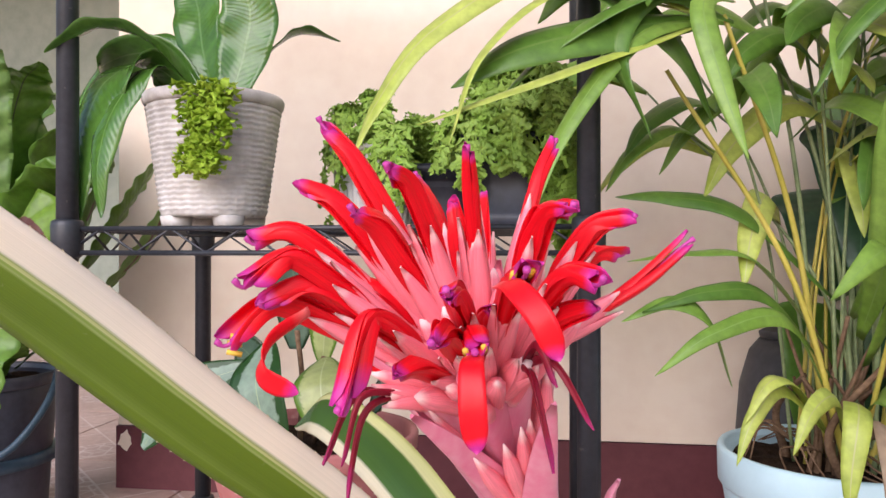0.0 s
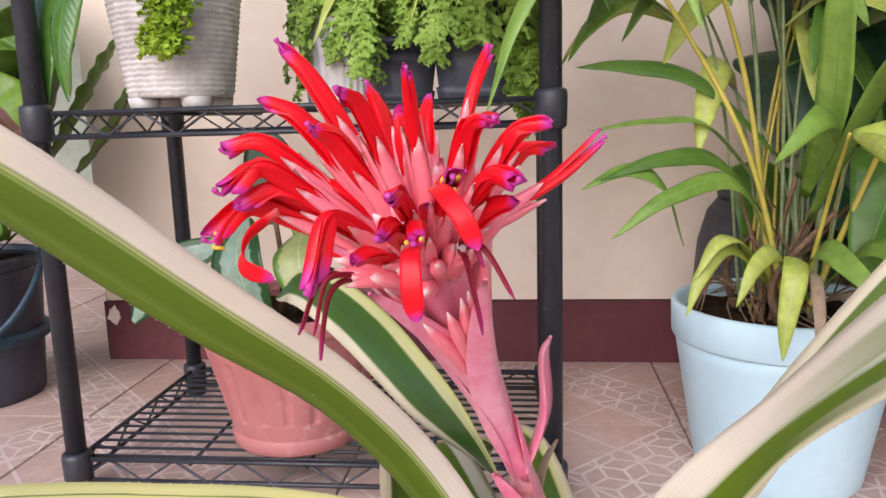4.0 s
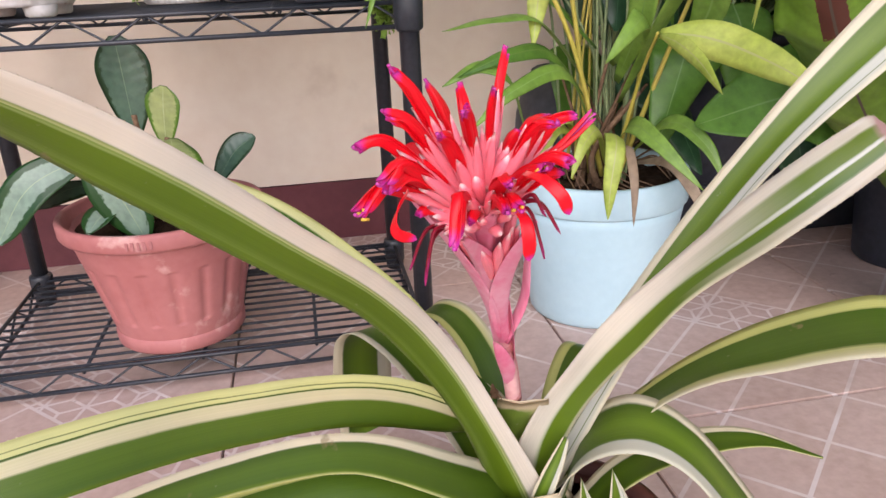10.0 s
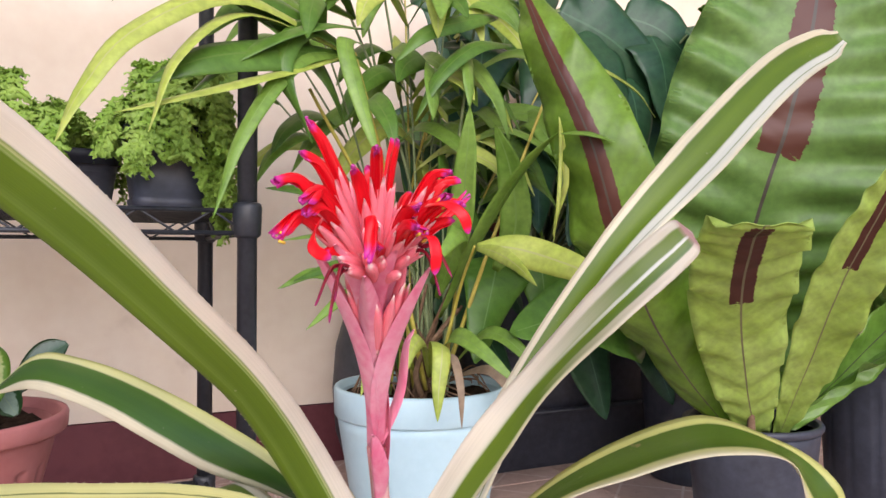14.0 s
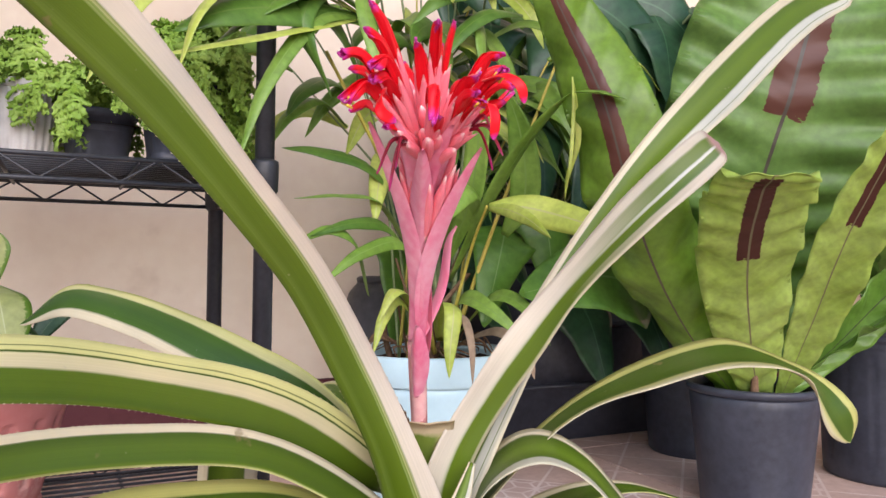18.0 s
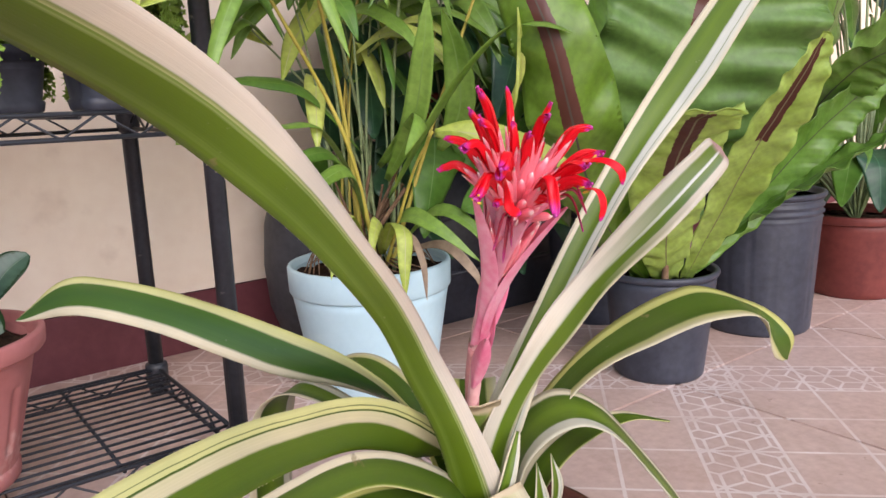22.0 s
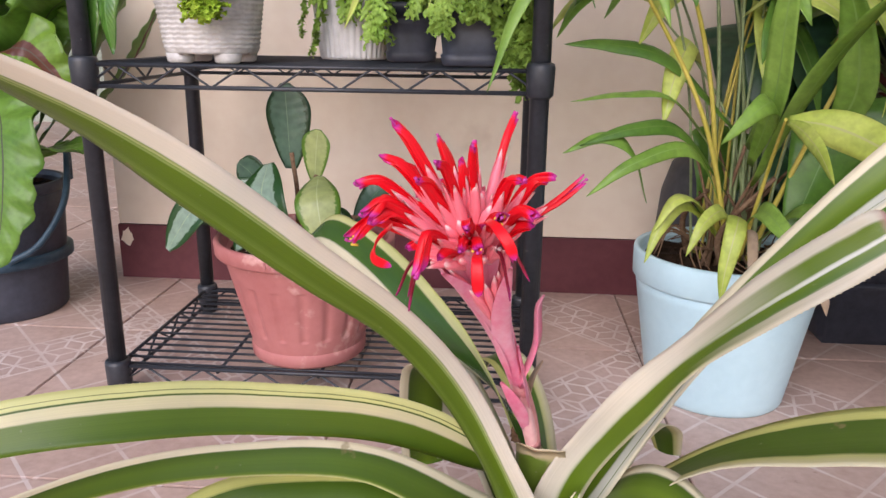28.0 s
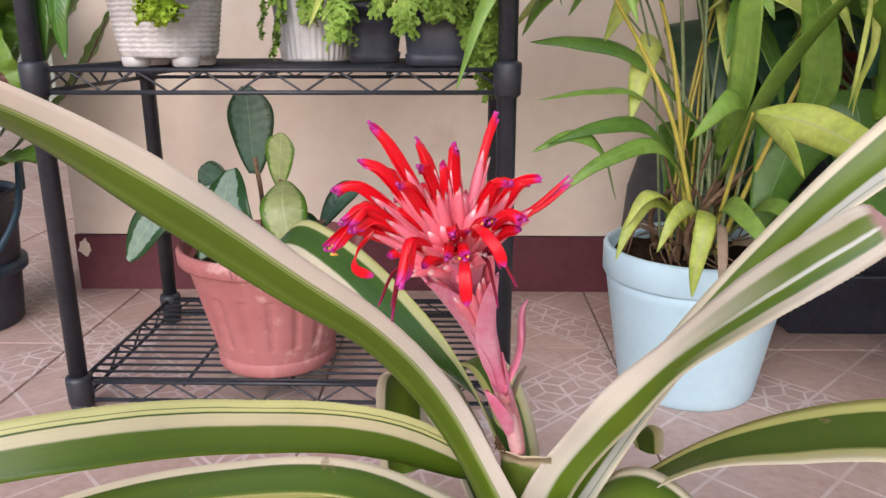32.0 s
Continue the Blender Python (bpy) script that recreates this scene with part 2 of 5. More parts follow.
def plant_leaf(name, dark, light, rough=0.35, vein=0.0, veins=28.0, spec=0.5, patch=None, mid=None, rim=None, clear=0.3):
    """A leaf surface: blotches, fine side veins, and where given a pale midrib, a rim or spore patches beside the midrib."""
    m, t, b = material(name, rough, 0.0, spec)
    u, v = uv_axes(t)
    c = ramp(t, noise_of(t, 14.0, 5), [(0.3, dark), (0.7, light)])
    tint = ramp(t, noise_of(t, 90.0, 3), [(0.3, (0.8, 0.8, 0.8)), (0.7, (1.1, 1.1, 1.05))])
    c = mix(t, 1.0, c, tint, "MULTIPLY")
    side = math_node(t, "ABSOLUTE", math_node(t, "SUBTRACT", u, 0.5))
    ribs = math_node(t, "SINE", math_node(t, "MULTIPLY", math_node(t, "ADD", v, math_node(t, "MULTIPLY", side, -0.18)), veins * 6.283))
    if vein:
        c = mix(t, math_node(t, "MULTIPLY", math_node(t, "MAXIMUM", ribs, 0.0), vein), c, light)
    if rim:
        colour, at = rim
        f = math_node(t, "ADD", side, math_node(t, "MULTIPLY", math_node(t, "SUBTRACT", noise_of(t, 7.0, 3, "UV", (1, 2.0, 1)), 0.5), 0.26))
        c = mix(t, ramp(t, f, [(at, (0, 0, 0)), (at + 0.04, (1, 1, 1))]), c, colour)
    if patch:
        colour, a0, a1, half = patch
        rag = math_node(t, "MULTIPLY", math_node(t, "SUBTRACT", noise_of(t, 120.0, 2, "UV", (0.12, 1, 1)), 0.5), 0.035)
        near = math_node(t, "LESS_THAN", math_node(t, "ADD", side, rag), half)
        inside = math_node(t, "MULTIPLY", math_node(t, "GREATER_THAN", math_node(t, "ADD", v, rag), a0), math_node(t, "LESS_THAN", math_node(t, "ADD", v, rag), a1))
        c = mix(t, math_node(t, "MULTIPLY", near, inside), c, colour)
    if mid:
        colour, half = mid
        c = mix(t, math_node(t, "LESS_THAN", side, half), c, colour)
    t.links.new(c, b.inputs["Base Color"])
    bump(t, b, math_node(t, "ADD", math_node(t, "MULTIPLY", ribs, 0.5), noise_of(t, 60.0, 3)), 0.2, 0.001)
    if clear:
        thin(t, b, c, clear)
    return m


BROWN = (0.12, 0.04, 0.025)
M_NEST = plant_leaf("nest_fern_leaf_spored", (0.42, 0.57, 0.10), (0.56, 0.71, 0.20), 0.42, 0.15, 34, clear=0.5, patch=(BROWN, 0.53, 0.97, 0.115), mid=((0.26, 0.23, 0.12), 0.011))
M_NEST_STRIP = plant_leaf("nest_fern_leaf_strip", (0.12, 0.235, 0.018), (0.205, 0.35, 0.042), 0.36, 0.15, 34, patch=(BROWN, 0.47, 0.99, 0.11), mid=((0.11, 0.085, 0.06), 0.012))
M_NEST_BIG = plant_leaf("nest_fern_leaf_broad", (0.12, 0.235, 0.05), (0.20, 0.345, 0.09), 0.42, 0.08, 40, spec=0.45, patch=(BROWN, 0.54, 0.97, 0.092), mid=((0.09, 0.075, 0.06), 0.008))
M_NEST_PLAIN = plant_leaf("nest_fern_leaf_plain", (0.10, 0.22, 0.025), (0.19, 0.35, 0.06), 0.34, 0.2, 34, mid=((0.08, 0.08, 0.05), 0.012))
M_PALM = plant_leaf("palm_leaflet_green", (0.15, 0.29, 0.035), (0.28, 0.45, 0.085), 0.38, 0.0, 2, mid=((0.22, 0.36, 0.08), 0.03))
M_PALM_DARK = plant_leaf("palm_leaflet_dark", (0.075, 0.18, 0.022), (0.15, 0.29, 0.045), 0.35, 0.0, 2, mid=((0.14, 0.25, 0.05), 0.03))
M_PALM_LIME = plant_leaf("palm_leaflet_lime", (0.40, 0.51, 0.07), (0.58, 0.65, 0.16), 0.42, 0.0, 2, mid=((0.5, 0.52, 0.2), 0.03))
M_DRY = plant_leaf("dry_leaf", (0.28, 0.19, 0.12), (0.5, 0.38, 0.27), 0.8, 0.0, 2)
M_PHILO = plant_leaf("dark_philodendron_leaf", (0.022, 0.075, 0.035), (0.05, 0.135, 0.06), 0.34, 0.3, 9, mid=((0.07, 0.17, 0.08), 0.015))
M_BROAD = plant_leaf("broad_green_leaf", (0.085, 0.21, 0.025), (0.15, 0.31, 0.05), 0.33, 0.25, 7, mid=((0.2, 0.35, 0.1), 0.012))
M_HOYA = plant_leaf("waxy_leaf_silver_heart", (0.20, 0.30, 0.22), (0.33, 0.43, 0.34), 0.35, 0.0, 8, rim=((0.02, 0.07, 0.015), 0.28), mid=((0.36, 0.46, 0.28), 0.01))
M_HOYA_OLD = plant_leaf("waxy_leaf_dark", (0.055, 0.115, 0.075), (0.10, 0.17, 0.115), 0.33, 0.0, 8, rim=((0.015, 0.045, 0.012), 0.36), mid=((0.14, 0.22, 0.13), 0.01))
M_HOYA_NEW = plant_leaf("waxy_leaf_young", (0.30, 0.36, 0.12), (0.42, 0.46, 0.2), 0.35, 0.0, 8, rim=((0.10, 0.2, 0.02), 0.36), mid=((0.45, 0.5, 0.25), 0.012))
M_FERN = plant_leaf("curly_fern_green", (0.22, 0.40, 0.04), (0.42, 0.60, 0.12), 0.55, 0.0, 2)
M_MOSS = plant_leaf("bright_moss_green", (0.30, 0.48, 0.02), (0.46, 0.62, 0.06), 0.7, 0.0, 2)
M_STEM = mottled("green_stem", (0.13, 0.18, 0.07), (0.27, 0.33, 0.16), 20, 0.5, 0.4)
M_STEM_Y = mottled("yellow_stem", (0.40, 0.35, 0.05), (0.56, 0.46, 0.10), 14, 0.45, 0.4)
M_STEM_B = mottled("brown_sheath", (0.10, 0.055, 0.03), (0.24, 0.15, 0.09), 30, 0.8, 0.2)
M_PINK = mottled("pink_bract", (0.86, 0.20, 0.35), (0.95, 0.47, 0.59), 40, 0.36, 0.5, 6, 0.0003, 0.2, stretch=(1, 1, 0.15), clear=0.22)
M_PINKPALE = mottled("pale_pink_stalk", (0.70, 0.33, 0.34), (0.82, 0.52, 0.49), 30, 0.5, 0.4, 6, speck=((0.25, 0.07, 0.07), 0.66, 60.0))
M_YELLOW = mottled("yellow_anther", (0.65, 0.40, 0.03), (0.8, 0.55, 0.1), 60, 0.7, 0.3)
M_VIOLET = mottled("violet_stigma", (0.42, 0.03, 0.24), (0.55, 0.07, 0.34), 120, 0.5, 0.4)


def petal_material(name, base_c, mid_c, tip_c):
    m, t, b = material(name, 0.42, 0.0, 0.3)
    u, v = uv_axes(t)
    f = math_node(t, "ADD", v, math_node(t, "MULTIPLY", math_node(t, "SUBTRACT", noise_of(t, 130.0, 3), 0.5), 0.16))
    c = ramp(t, f, [(0.0, base_c), (0.15, mid_c), (0.87, mid_c), (0.96, tip_c), (1.0, tip_c)])
    streak = ramp(t, noise_of(t, 60.0, 3, "UV", (1, 0.05, 1)), [(0.3, (0.82, 0.8, 0.8)), (0.7, (1.1, 1.1, 1.1))])
    c = mix(t, 1.0, c, streak, "MULTIPLY")
    t.links.new(c, b.inputs["Base Color"])
    b.inputs["Subsurface Weight"].default_value = 0.08
    b.inputs["Subsurface Radius"].default_value = (0.006, 0.001, 0.001)
    b.inputs["Subsurface Scale"].default_value = 0.4
    return m


M_RED = petal_material("scarlet_petal", (0.88, 0.20, 0.18), (0.74, 0.004, 0.012), (0.50, 0.025, 0.24))
M_WILT = petal_material("wilted_petal", (0.45, 0.03, 0.04), (0.22, 0.006, 0.022), (0.30, 0.012, 0.10))
M_SEPAL = petal_material("pink_sepal", (0.94, 0.66, 0.66), (0.92, 0.24, 0.30), (0.95, 0.66, 0.64))


def tile_material():
    """Glazed tile in pinkish beige, with pale printed lines on the diagonal and bands of a small lattice between them."""
    m, t, b = material("printed_floor_tile", 0.5, 0.0, 0.35)
    g = t.nodes.new("ShaderNodeNewGeometry")
    sep = t.nodes.new("ShaderNodeSeparateXYZ")
    t.links.new(g.outputs["Position"], sep.inputs[0])
    x, y = sep.outputs[0], sep.outputs[1]
    P = 0.155
    a = math_node(t, "DIVIDE", math_node(t, "SUBTRACT", math_node(t, "SUBTRACT", x, y), 0.405), P)
    c = math_node(t, "DIVIDE", math_node(t, "SUBTRACT", math_node(t, "ADD", x, y), 0.095), P)

    def line(k, half):
        f = math_node(t, "ABSOLUTE", math_node(t, "SUBTRACT", math_node(t, "FRACT", math_node(t, "ADD", k, 0.5)), 0.5))
        return math_node(t, "LESS_THAN", f, half)

    def band(k, which):
        return math_node(t, "COMPARE", math_node(t, "FLOORED_MODULO", math_node(t, "FLOOR", k), 6.0), which, 0.1)

    grid = math_node(t, "MAXIMUM", line(a, 0.022), line(c, 0.022))
    lattice = math_node(t, "MAXIMUM", band(a, 3.0), band(c, 2.0))
    def blocks(u, v):
        """Lines of a net of rhombs, three to a hexagon."""
        p, side, half = 0.52, 0.30, 0.021
        r = math_node(t, "DIVIDE", v, 1.5 * side)
        row = math_node(t, "FLOOR", math_node(t, "ADD", r, 0.5))
        w = math_node(t, "ABSOLUTE", math_node(t, "MULTIPLY", math_node(t, "SUBTRACT", r, row), 1.5 * side))
        k = math_node(t, "FRACT", math_node(t, "ADD", math_node(t, "DIVIDE", u, p), math_node(t, "MULTIPLY", math_node(t, "FLOORED_MODULO", row, 2.0), 0.5)))
        f = math_node(t, "ABSOLUTE", math_node(t, "SUBTRACT", k, 0.5))
        tent = math_node(t, "MULTIPLY", math_node(t, "SUBTRACT", 1.0, math_node(t, "MULTIPLY", f, 2.0)), side / 2)
        slope = math_node(t, "LESS_THAN", math_node(t, "ABSOLUTE", math_node(t, "SUBTRACT", w, tent)), half * 1.1)
        corner = math_node(t, "GREATER_THAN", f, 0.5 - half / p)
        below = math_node(t, "MULTIPLY", math_node(t, "LESS_THAN", f, half / p), math_node(t, "GREATER_THAN", w, side / 2))
        return math_node(t, "MAXIMUM", slope, math_node(t, "MAXIMUM", corner, below))

    cell = math_node(t, "MAXIMUM", math_node(t, "MULTIPLY", band(a, 3.0), blocks(a, c)), math_node(t, "MULTIPLY", band(c, 2.0), blocks(c, a)))
    pale = math_node(t, "MAXIMUM", grid, math_node(t, "MULTIPLY", lattice, cell))
    wear = ramp(t, noise_of(t, 9.0, 5), [(0.3, (0.25, 0.25, 0.25)), (0.66, (0.9, 0.9, 0.9))])
    body = ramp(t, math_node(t, "ADD", math_node(t, "MULTIPLY", noise_of(t, 6.0, 5), 0.6), math_node(t, "MULTIPLY", noise_of(t, 70.0, 4), 0.4)), [(0.35, (0.47, 0.325, 0.265)), (0.65, (0.66, 0.49, 0.425))])
    body = mix(t, math_node(t, "MULTIPLY", lattice, 0.3), body, (0.47, 0.335, 0.30))
    body = mix(t, math_node(t, "MULTIPLY", pale, wear), body, (0.80, 0.71, 0.67))
    dirt = ramp(t, noise_of(t, 3.4, 7, rough=0.65), [(0.48, (0, 0, 0)), (0.74, (1, 1, 1))])
    body = mix(t, math_node(t, "MULTIPLY", dirt, 0.42), body, (0.27, 0.175, 0.12))
    crumbs = ramp(t, noise_of(t, 45.0, 3), [(0.69, (0, 0, 0)), (0.73, (1, 1, 1))])
    body = mix(t, math_node(t, "MULTIPLY", crumbs, 0.4), body, (0.2, 0.12, 0.08))
    t.links.new(body, b.inputs["Base Color"])
    bump(t, b, noise_of(t, 50.0, 4), 0.15, 0.001)
    return m


M_TILE = tile_material()



# ---- small building kit ----
def empty(name, m=Matrix()):
    ob = new(name)
    ob.matrix_world = m
    return ob


def part(name, bm, mat, parent=None, label="", smooth=True):
    me = bpy.data.meshes.new(name)
    if smooth:
        for f in bm.faces:
            f.smooth = True
    bm.to_mesh(me)
    bm.free()
    mats = mat if isinstance(mat, (list, tuple)) else [mat]
    for k in mats:
        me.materials.append(k)
    ob = new(name, me)
    if parent:
        ob.parent = parent
    if label:
        ob["label"] = label
    return ob


def box(x0, x1, y0, y1, z0, z1, bevel=0.0, bm=None):
    bm = bm or bmesh.new()
    g = bmesh.ops.create_cube(bm, size=1)
    bmesh.ops.transform(bm, matrix=Matrix.Translation(((x0 + x1) / 2, (y0 + y1) / 2, (z0 + z1) / 2)) @ Matrix.Diagonal((x1 - x0, y1 - y0, z1 - z0, 1)), verts=g["verts"])
    if bevel:
        bmesh.ops.bevel(bm, geom=list({e for v in g["verts"] for e in v.link_edges}), offset=bevel, segments=2, affect="EDGES")
    return bm


def lathe(profile, n=48, ripple=None, bm=None):
    """A turned form from (radius, z) pairs; ripple(angle, radius, z) may shift the radius."""
    bm = bm or bmesh.new()
    rings = []
    for r, z in profile:
        ring = []
        for k in range(n):
            a = 2 * math.pi * k / n
            q = r + (ripple(a, r, z) if ripple else 0)
            ring.append(bm.verts.new((q * math.cos(a), q * math.sin(a), z)))
        rings.append(ring)
    for a, b in zip(rings, rings[1:]):
        for k in range(n):
            bm.faces.new((a[k], a[(k + 1) % n], b[(k + 1) % n], b[k]))
    bm.faces.new(rings[0][::-1])
    bm.faces.new(rings[-1])
    return bm


def spline(points, n):
    """A smooth line through the points, at n even steps of the parameter."""
    p = [Vector(q) for q in points]
    if len(p) == 2:
        return [p[0].lerp(p[1], k / (n - 1)) for k in range(n)]
    p = [2 * p[0] - p[1], *p, 2 * p[-1] - p[-2]]
    out = []
    for k in range(n):
        s = k / (n - 1) * (len(p) - 3)
        i = min(int(s), len(p) - 4)
        t = s - i
        a, b, c, d = p[i : i + 4]
        out.append(0.5 * (2 * b + (c - a) * t + (2 * a - 5 * b + 4 * c - d) * t * t + (3 * b - a - 3 * c + d) * t**3))
    return out


def tube(points, radius, n=8, steps=12, bm=None, flat=1.0, caps=True):
    """A round rod along a smooth line; radius is a number or a function of 0..1."""
    bm = bm or bmesh.new()
    line = spline(points, steps)
    up, rings = Vector((0.31, 0.17, 0.93)), []
    side = None
    for k, p in enumerate(line):
        d = (line[min(k + 1, steps - 1)] - line[max(k - 1, 0)]).normalized()
        side = (up.cross(d) if side is None else side - d * side.dot(d)).normalized()
        over = d.cross(side)
        r = radius(k / (steps - 1)) if callable(radius) else radius
        rings.append([bm.verts.new(p + r * (math.cos(2 * math.pi * j / n) * side + flat * math.sin(2 * math.pi * j / n) * over)) for j in range(n)])
    uv = bm.loops.layers.uv.get("UVMap") or bm.loops.layers.uv.new("UVMap")
    for k, (a, b) in enumerate(zip(rings, rings[1:])):
        for j in range(n):
            f = bm.faces.new((a[j], a[(j + 1) % n], b[(j + 1) % n], b[j]))
            for loop, c in zip(f.loops, ((j, k), (j + 1, k), (j + 1, k + 1), (j, k + 1))):
                loop[uv].uv = c[0] / n, c[1] / (steps - 1)
    if caps:
        bm.faces.new(rings[0][::-1])
        bm.faces.new(rings[-1])
    return bm


def blade(points, width, side=None, steps=24, across=8, fold=0.15, wave=0.0, waves=6, thick=0.0012, curl=0.0, bm=None, seed=0, ragged=0.0, corrugate=0.0, folds=16):
    """A leaf with two faces and an edge. width(s) is its full width along it; fold its trough, wave the ripple of its margins.
    side: the way across the leaf, one vector or several that are spread along it; u of the map runs across, v along it."""
    bm = bm or bmesh.new()
    uv = bm.loops.layers.uv.get("UVMap") or bm.loops.layers.uv.new("UVMap")
    line = spline(points, steps)
    rnd = random.Random(seed)
    ph = rnd.uniform(0, 6.28)
    if side is not None and not isinstance(side, list):
        side = [side]
    sides = spline([*side], steps) if side and len(side) > 1 else ([Vector(side[0])] * steps if side else None)
    prev = None
    top, low, cs = [], [], []
    for k, p in enumerate(line):
        s = k / (steps - 1)
        d = (line[min(k + 1, steps - 1)] - line[max(k - 1, 0)]).normalized()
        if sides:
            x = sides[k]
        else:
            x = d.cross(Vector((0, 0, 1)))
            if x.length < 0.15:
                x = prev or Vector((1, 0, 0))
        x = (x - d * x.dot(d)).normalized()
        if prev and not sides and x.dot(prev) < 0:
            x = -x
        prev = x
        nrm = x.cross(d).normalized()
        w = width(s) / 2
        rt, rl = [], []
        for j in range(across + 1):
            a = 2 * j / across - 1
            lift = fold * w * (abs(a) ** 1.6) + curl * w * a
            lift += wave * w * abs(a) ** 2 * math.sin(waves * 6.28 * s + ph + (1.9 if a > 0 else 0)) * min(1, 6 * s) 
            lift += ragged * w * noise.noise((s * 9, a * 2 + seed, seed * 1.7))
            if corrugate:
                skew = noise.noise((s * 4 + seed, (1 if a > 0 else -1) * 3.1, seed))
                lift += corrugate * min(1, 1.6 * abs(a)) * math.sin(6.283 * folds * (s - 0.05 * abs(a)) + 3 * skew) * (0.6 + 0.6 * noise.noise((s * 7, a * 1.5, seed + 3)))
            q = p + x * (a * w) + nrm * lift
            h = nrm * (thick / 2) * (1 - 0.75 * a * a)
            rt.append(bm.verts.new(q + h))
            rl.append(bm.verts.new(q - h))
        top.append(rt), low.append(rl), cs.append(s)

    def quad(vs, uvs):
        f = bm.faces.new(vs)
        for loop, c in zip(f.loops, uvs):
            loop[uv].uv = c

    for k in range(steps - 1):
        s, e = cs[k], cs[k + 1]
        for j in range(across):
            a, b = j / across, (j + 1) / across
            quad((top[k][j], top[k][j + 1], top[k + 1][j + 1], top[k + 1][j]), ((a, s), (b, s), (b, e), (a, e)))
            quad((low[k][j + 1], low[k][j], low[k + 1][j], low[k + 1][j + 1]), ((b, s), (a, s), (a, e), (b, e)))
        for j, a in ((0, 0.0), (across, 1.0)):
            vs = (top[k][j], top[k + 1][j], low[k + 1][j], low[k][j])
            quad(vs if j == 0 else vs[::-1], ((a, s), (a, e), (a, e), (a, s)))
    for k in (0, steps - 1):
        for j in range(across):
            quad((top[k][j], low[k][j], low[k][j + 1], top[k][j + 1]), ((j / across, cs[k]),) * 4)
    return bm


def taper(w, base=0.6, peak=0.35, tip=0.05, power=1.0):
    """Widths of a leaf: from base times w, to w at peak, to tip times w at its end."""
    def f(s):
        if s < peak:
            t = s / peak
            return w * (base + (1 - base) * math.sin(t * math.pi / 2))
        t = (s - peak) / (1 - peak)
        return w * (tip + (1 - tip) * max(0.0, math.cos(t * math.pi / 2)) ** power)
    return f


# ---- structure ----
FLOOR, WALL_Y, WALL_X = 0.02, 0.535, -0.86
tagged(part("wall_north", box(WALL_X, 4.0, WALL_Y, WALL_Y + 0.15, 0.14, 2.7), M_PEACH, smooth=False), "cream peach painted plaster wall with faint stains", "wall", kind="structure")
tagged(part("baseboard", box(WALL_X - 0.003, 4.0, WALL_Y - 0.003, WALL_Y + 0.153, FLOOR, 0.138), M_MAROON, smooth=False), "maroon painted band at the foot of the wall", "baseboard", kind="structure")
chip = bmesh.new()
rnd = random.Random(4)
edge = [(WALL_X + 0.016 + (0.014 + rnd.uniform(-0.005, 0.005)) * math.cos(k * 0.4488), 0.112 + (0.018 + rnd.uniform(-0.008, 0.006)) * math.sin(k * 0.4488)) for k in range(14)]
front = [chip.verts.new((x, WALL_Y - 0.0042, z)) for x, z in edge]
back = [chip.verts.new((x, WALL_Y - 0.0034, z)) for x, z in edge]
chip.faces.new(front)
for k in range(14):
    chip.faces.new((front[k], back[k], back[(k + 1) % 14], front[(k + 1) % 14]))
part("paint_chip", chip, M_PEACH, bpy.data.objects["baseboard"], "bare patch where the maroon paint has flaked", False)
# Added backdrop in place of distant greenery, toned down so sun doesn't bleach it.
tagged(part("wall_far", box(-5.0, 4.0, 3.2, 3.35, 0.0, 2.7), mottled("grey_green_backdrop", (0.30, 0.34, 0.28), (0.42, 0.45, 0.38), 2.0, 0.9, 0.2), smooth=False), "grey green backdrop wall far behind the porch, in place of greenery", "wall", kind="structure")
tagged(part("wall_east", box(4.0, 4.15, -3.0, 3.2, 0.0, 2.7), M_PEACH, smooth=False), "pale plaster end wall of the porch", "wall", kind="structure")
# Unseen ceiling, added to shade from above so light enters at the front.
tagged(part("ceiling", box(-5.0, 4.15, -0.7, 3.35, 2.7, 2.8), M_CEIL, smooth=False), "unseen white ceiling added to keep sky light off the plants from above", "ceiling", kind="structure")
floor = tagged(part("floor", box(-8, 8, -8, 8, -0.1, FLOOR - 0.006), M_FLOORBASE, smooth=False), "beige pink printed ceramic tiles on a porch floor", "floor", kind="structure")


# ---- wire rack ----
def wire(points, r=0.0022, n=6):
    return tube(points, r, n, len(points))


def add_rod(bm, a, b, r, n=6):
    return tube([a, b], r, n, 2, bm)


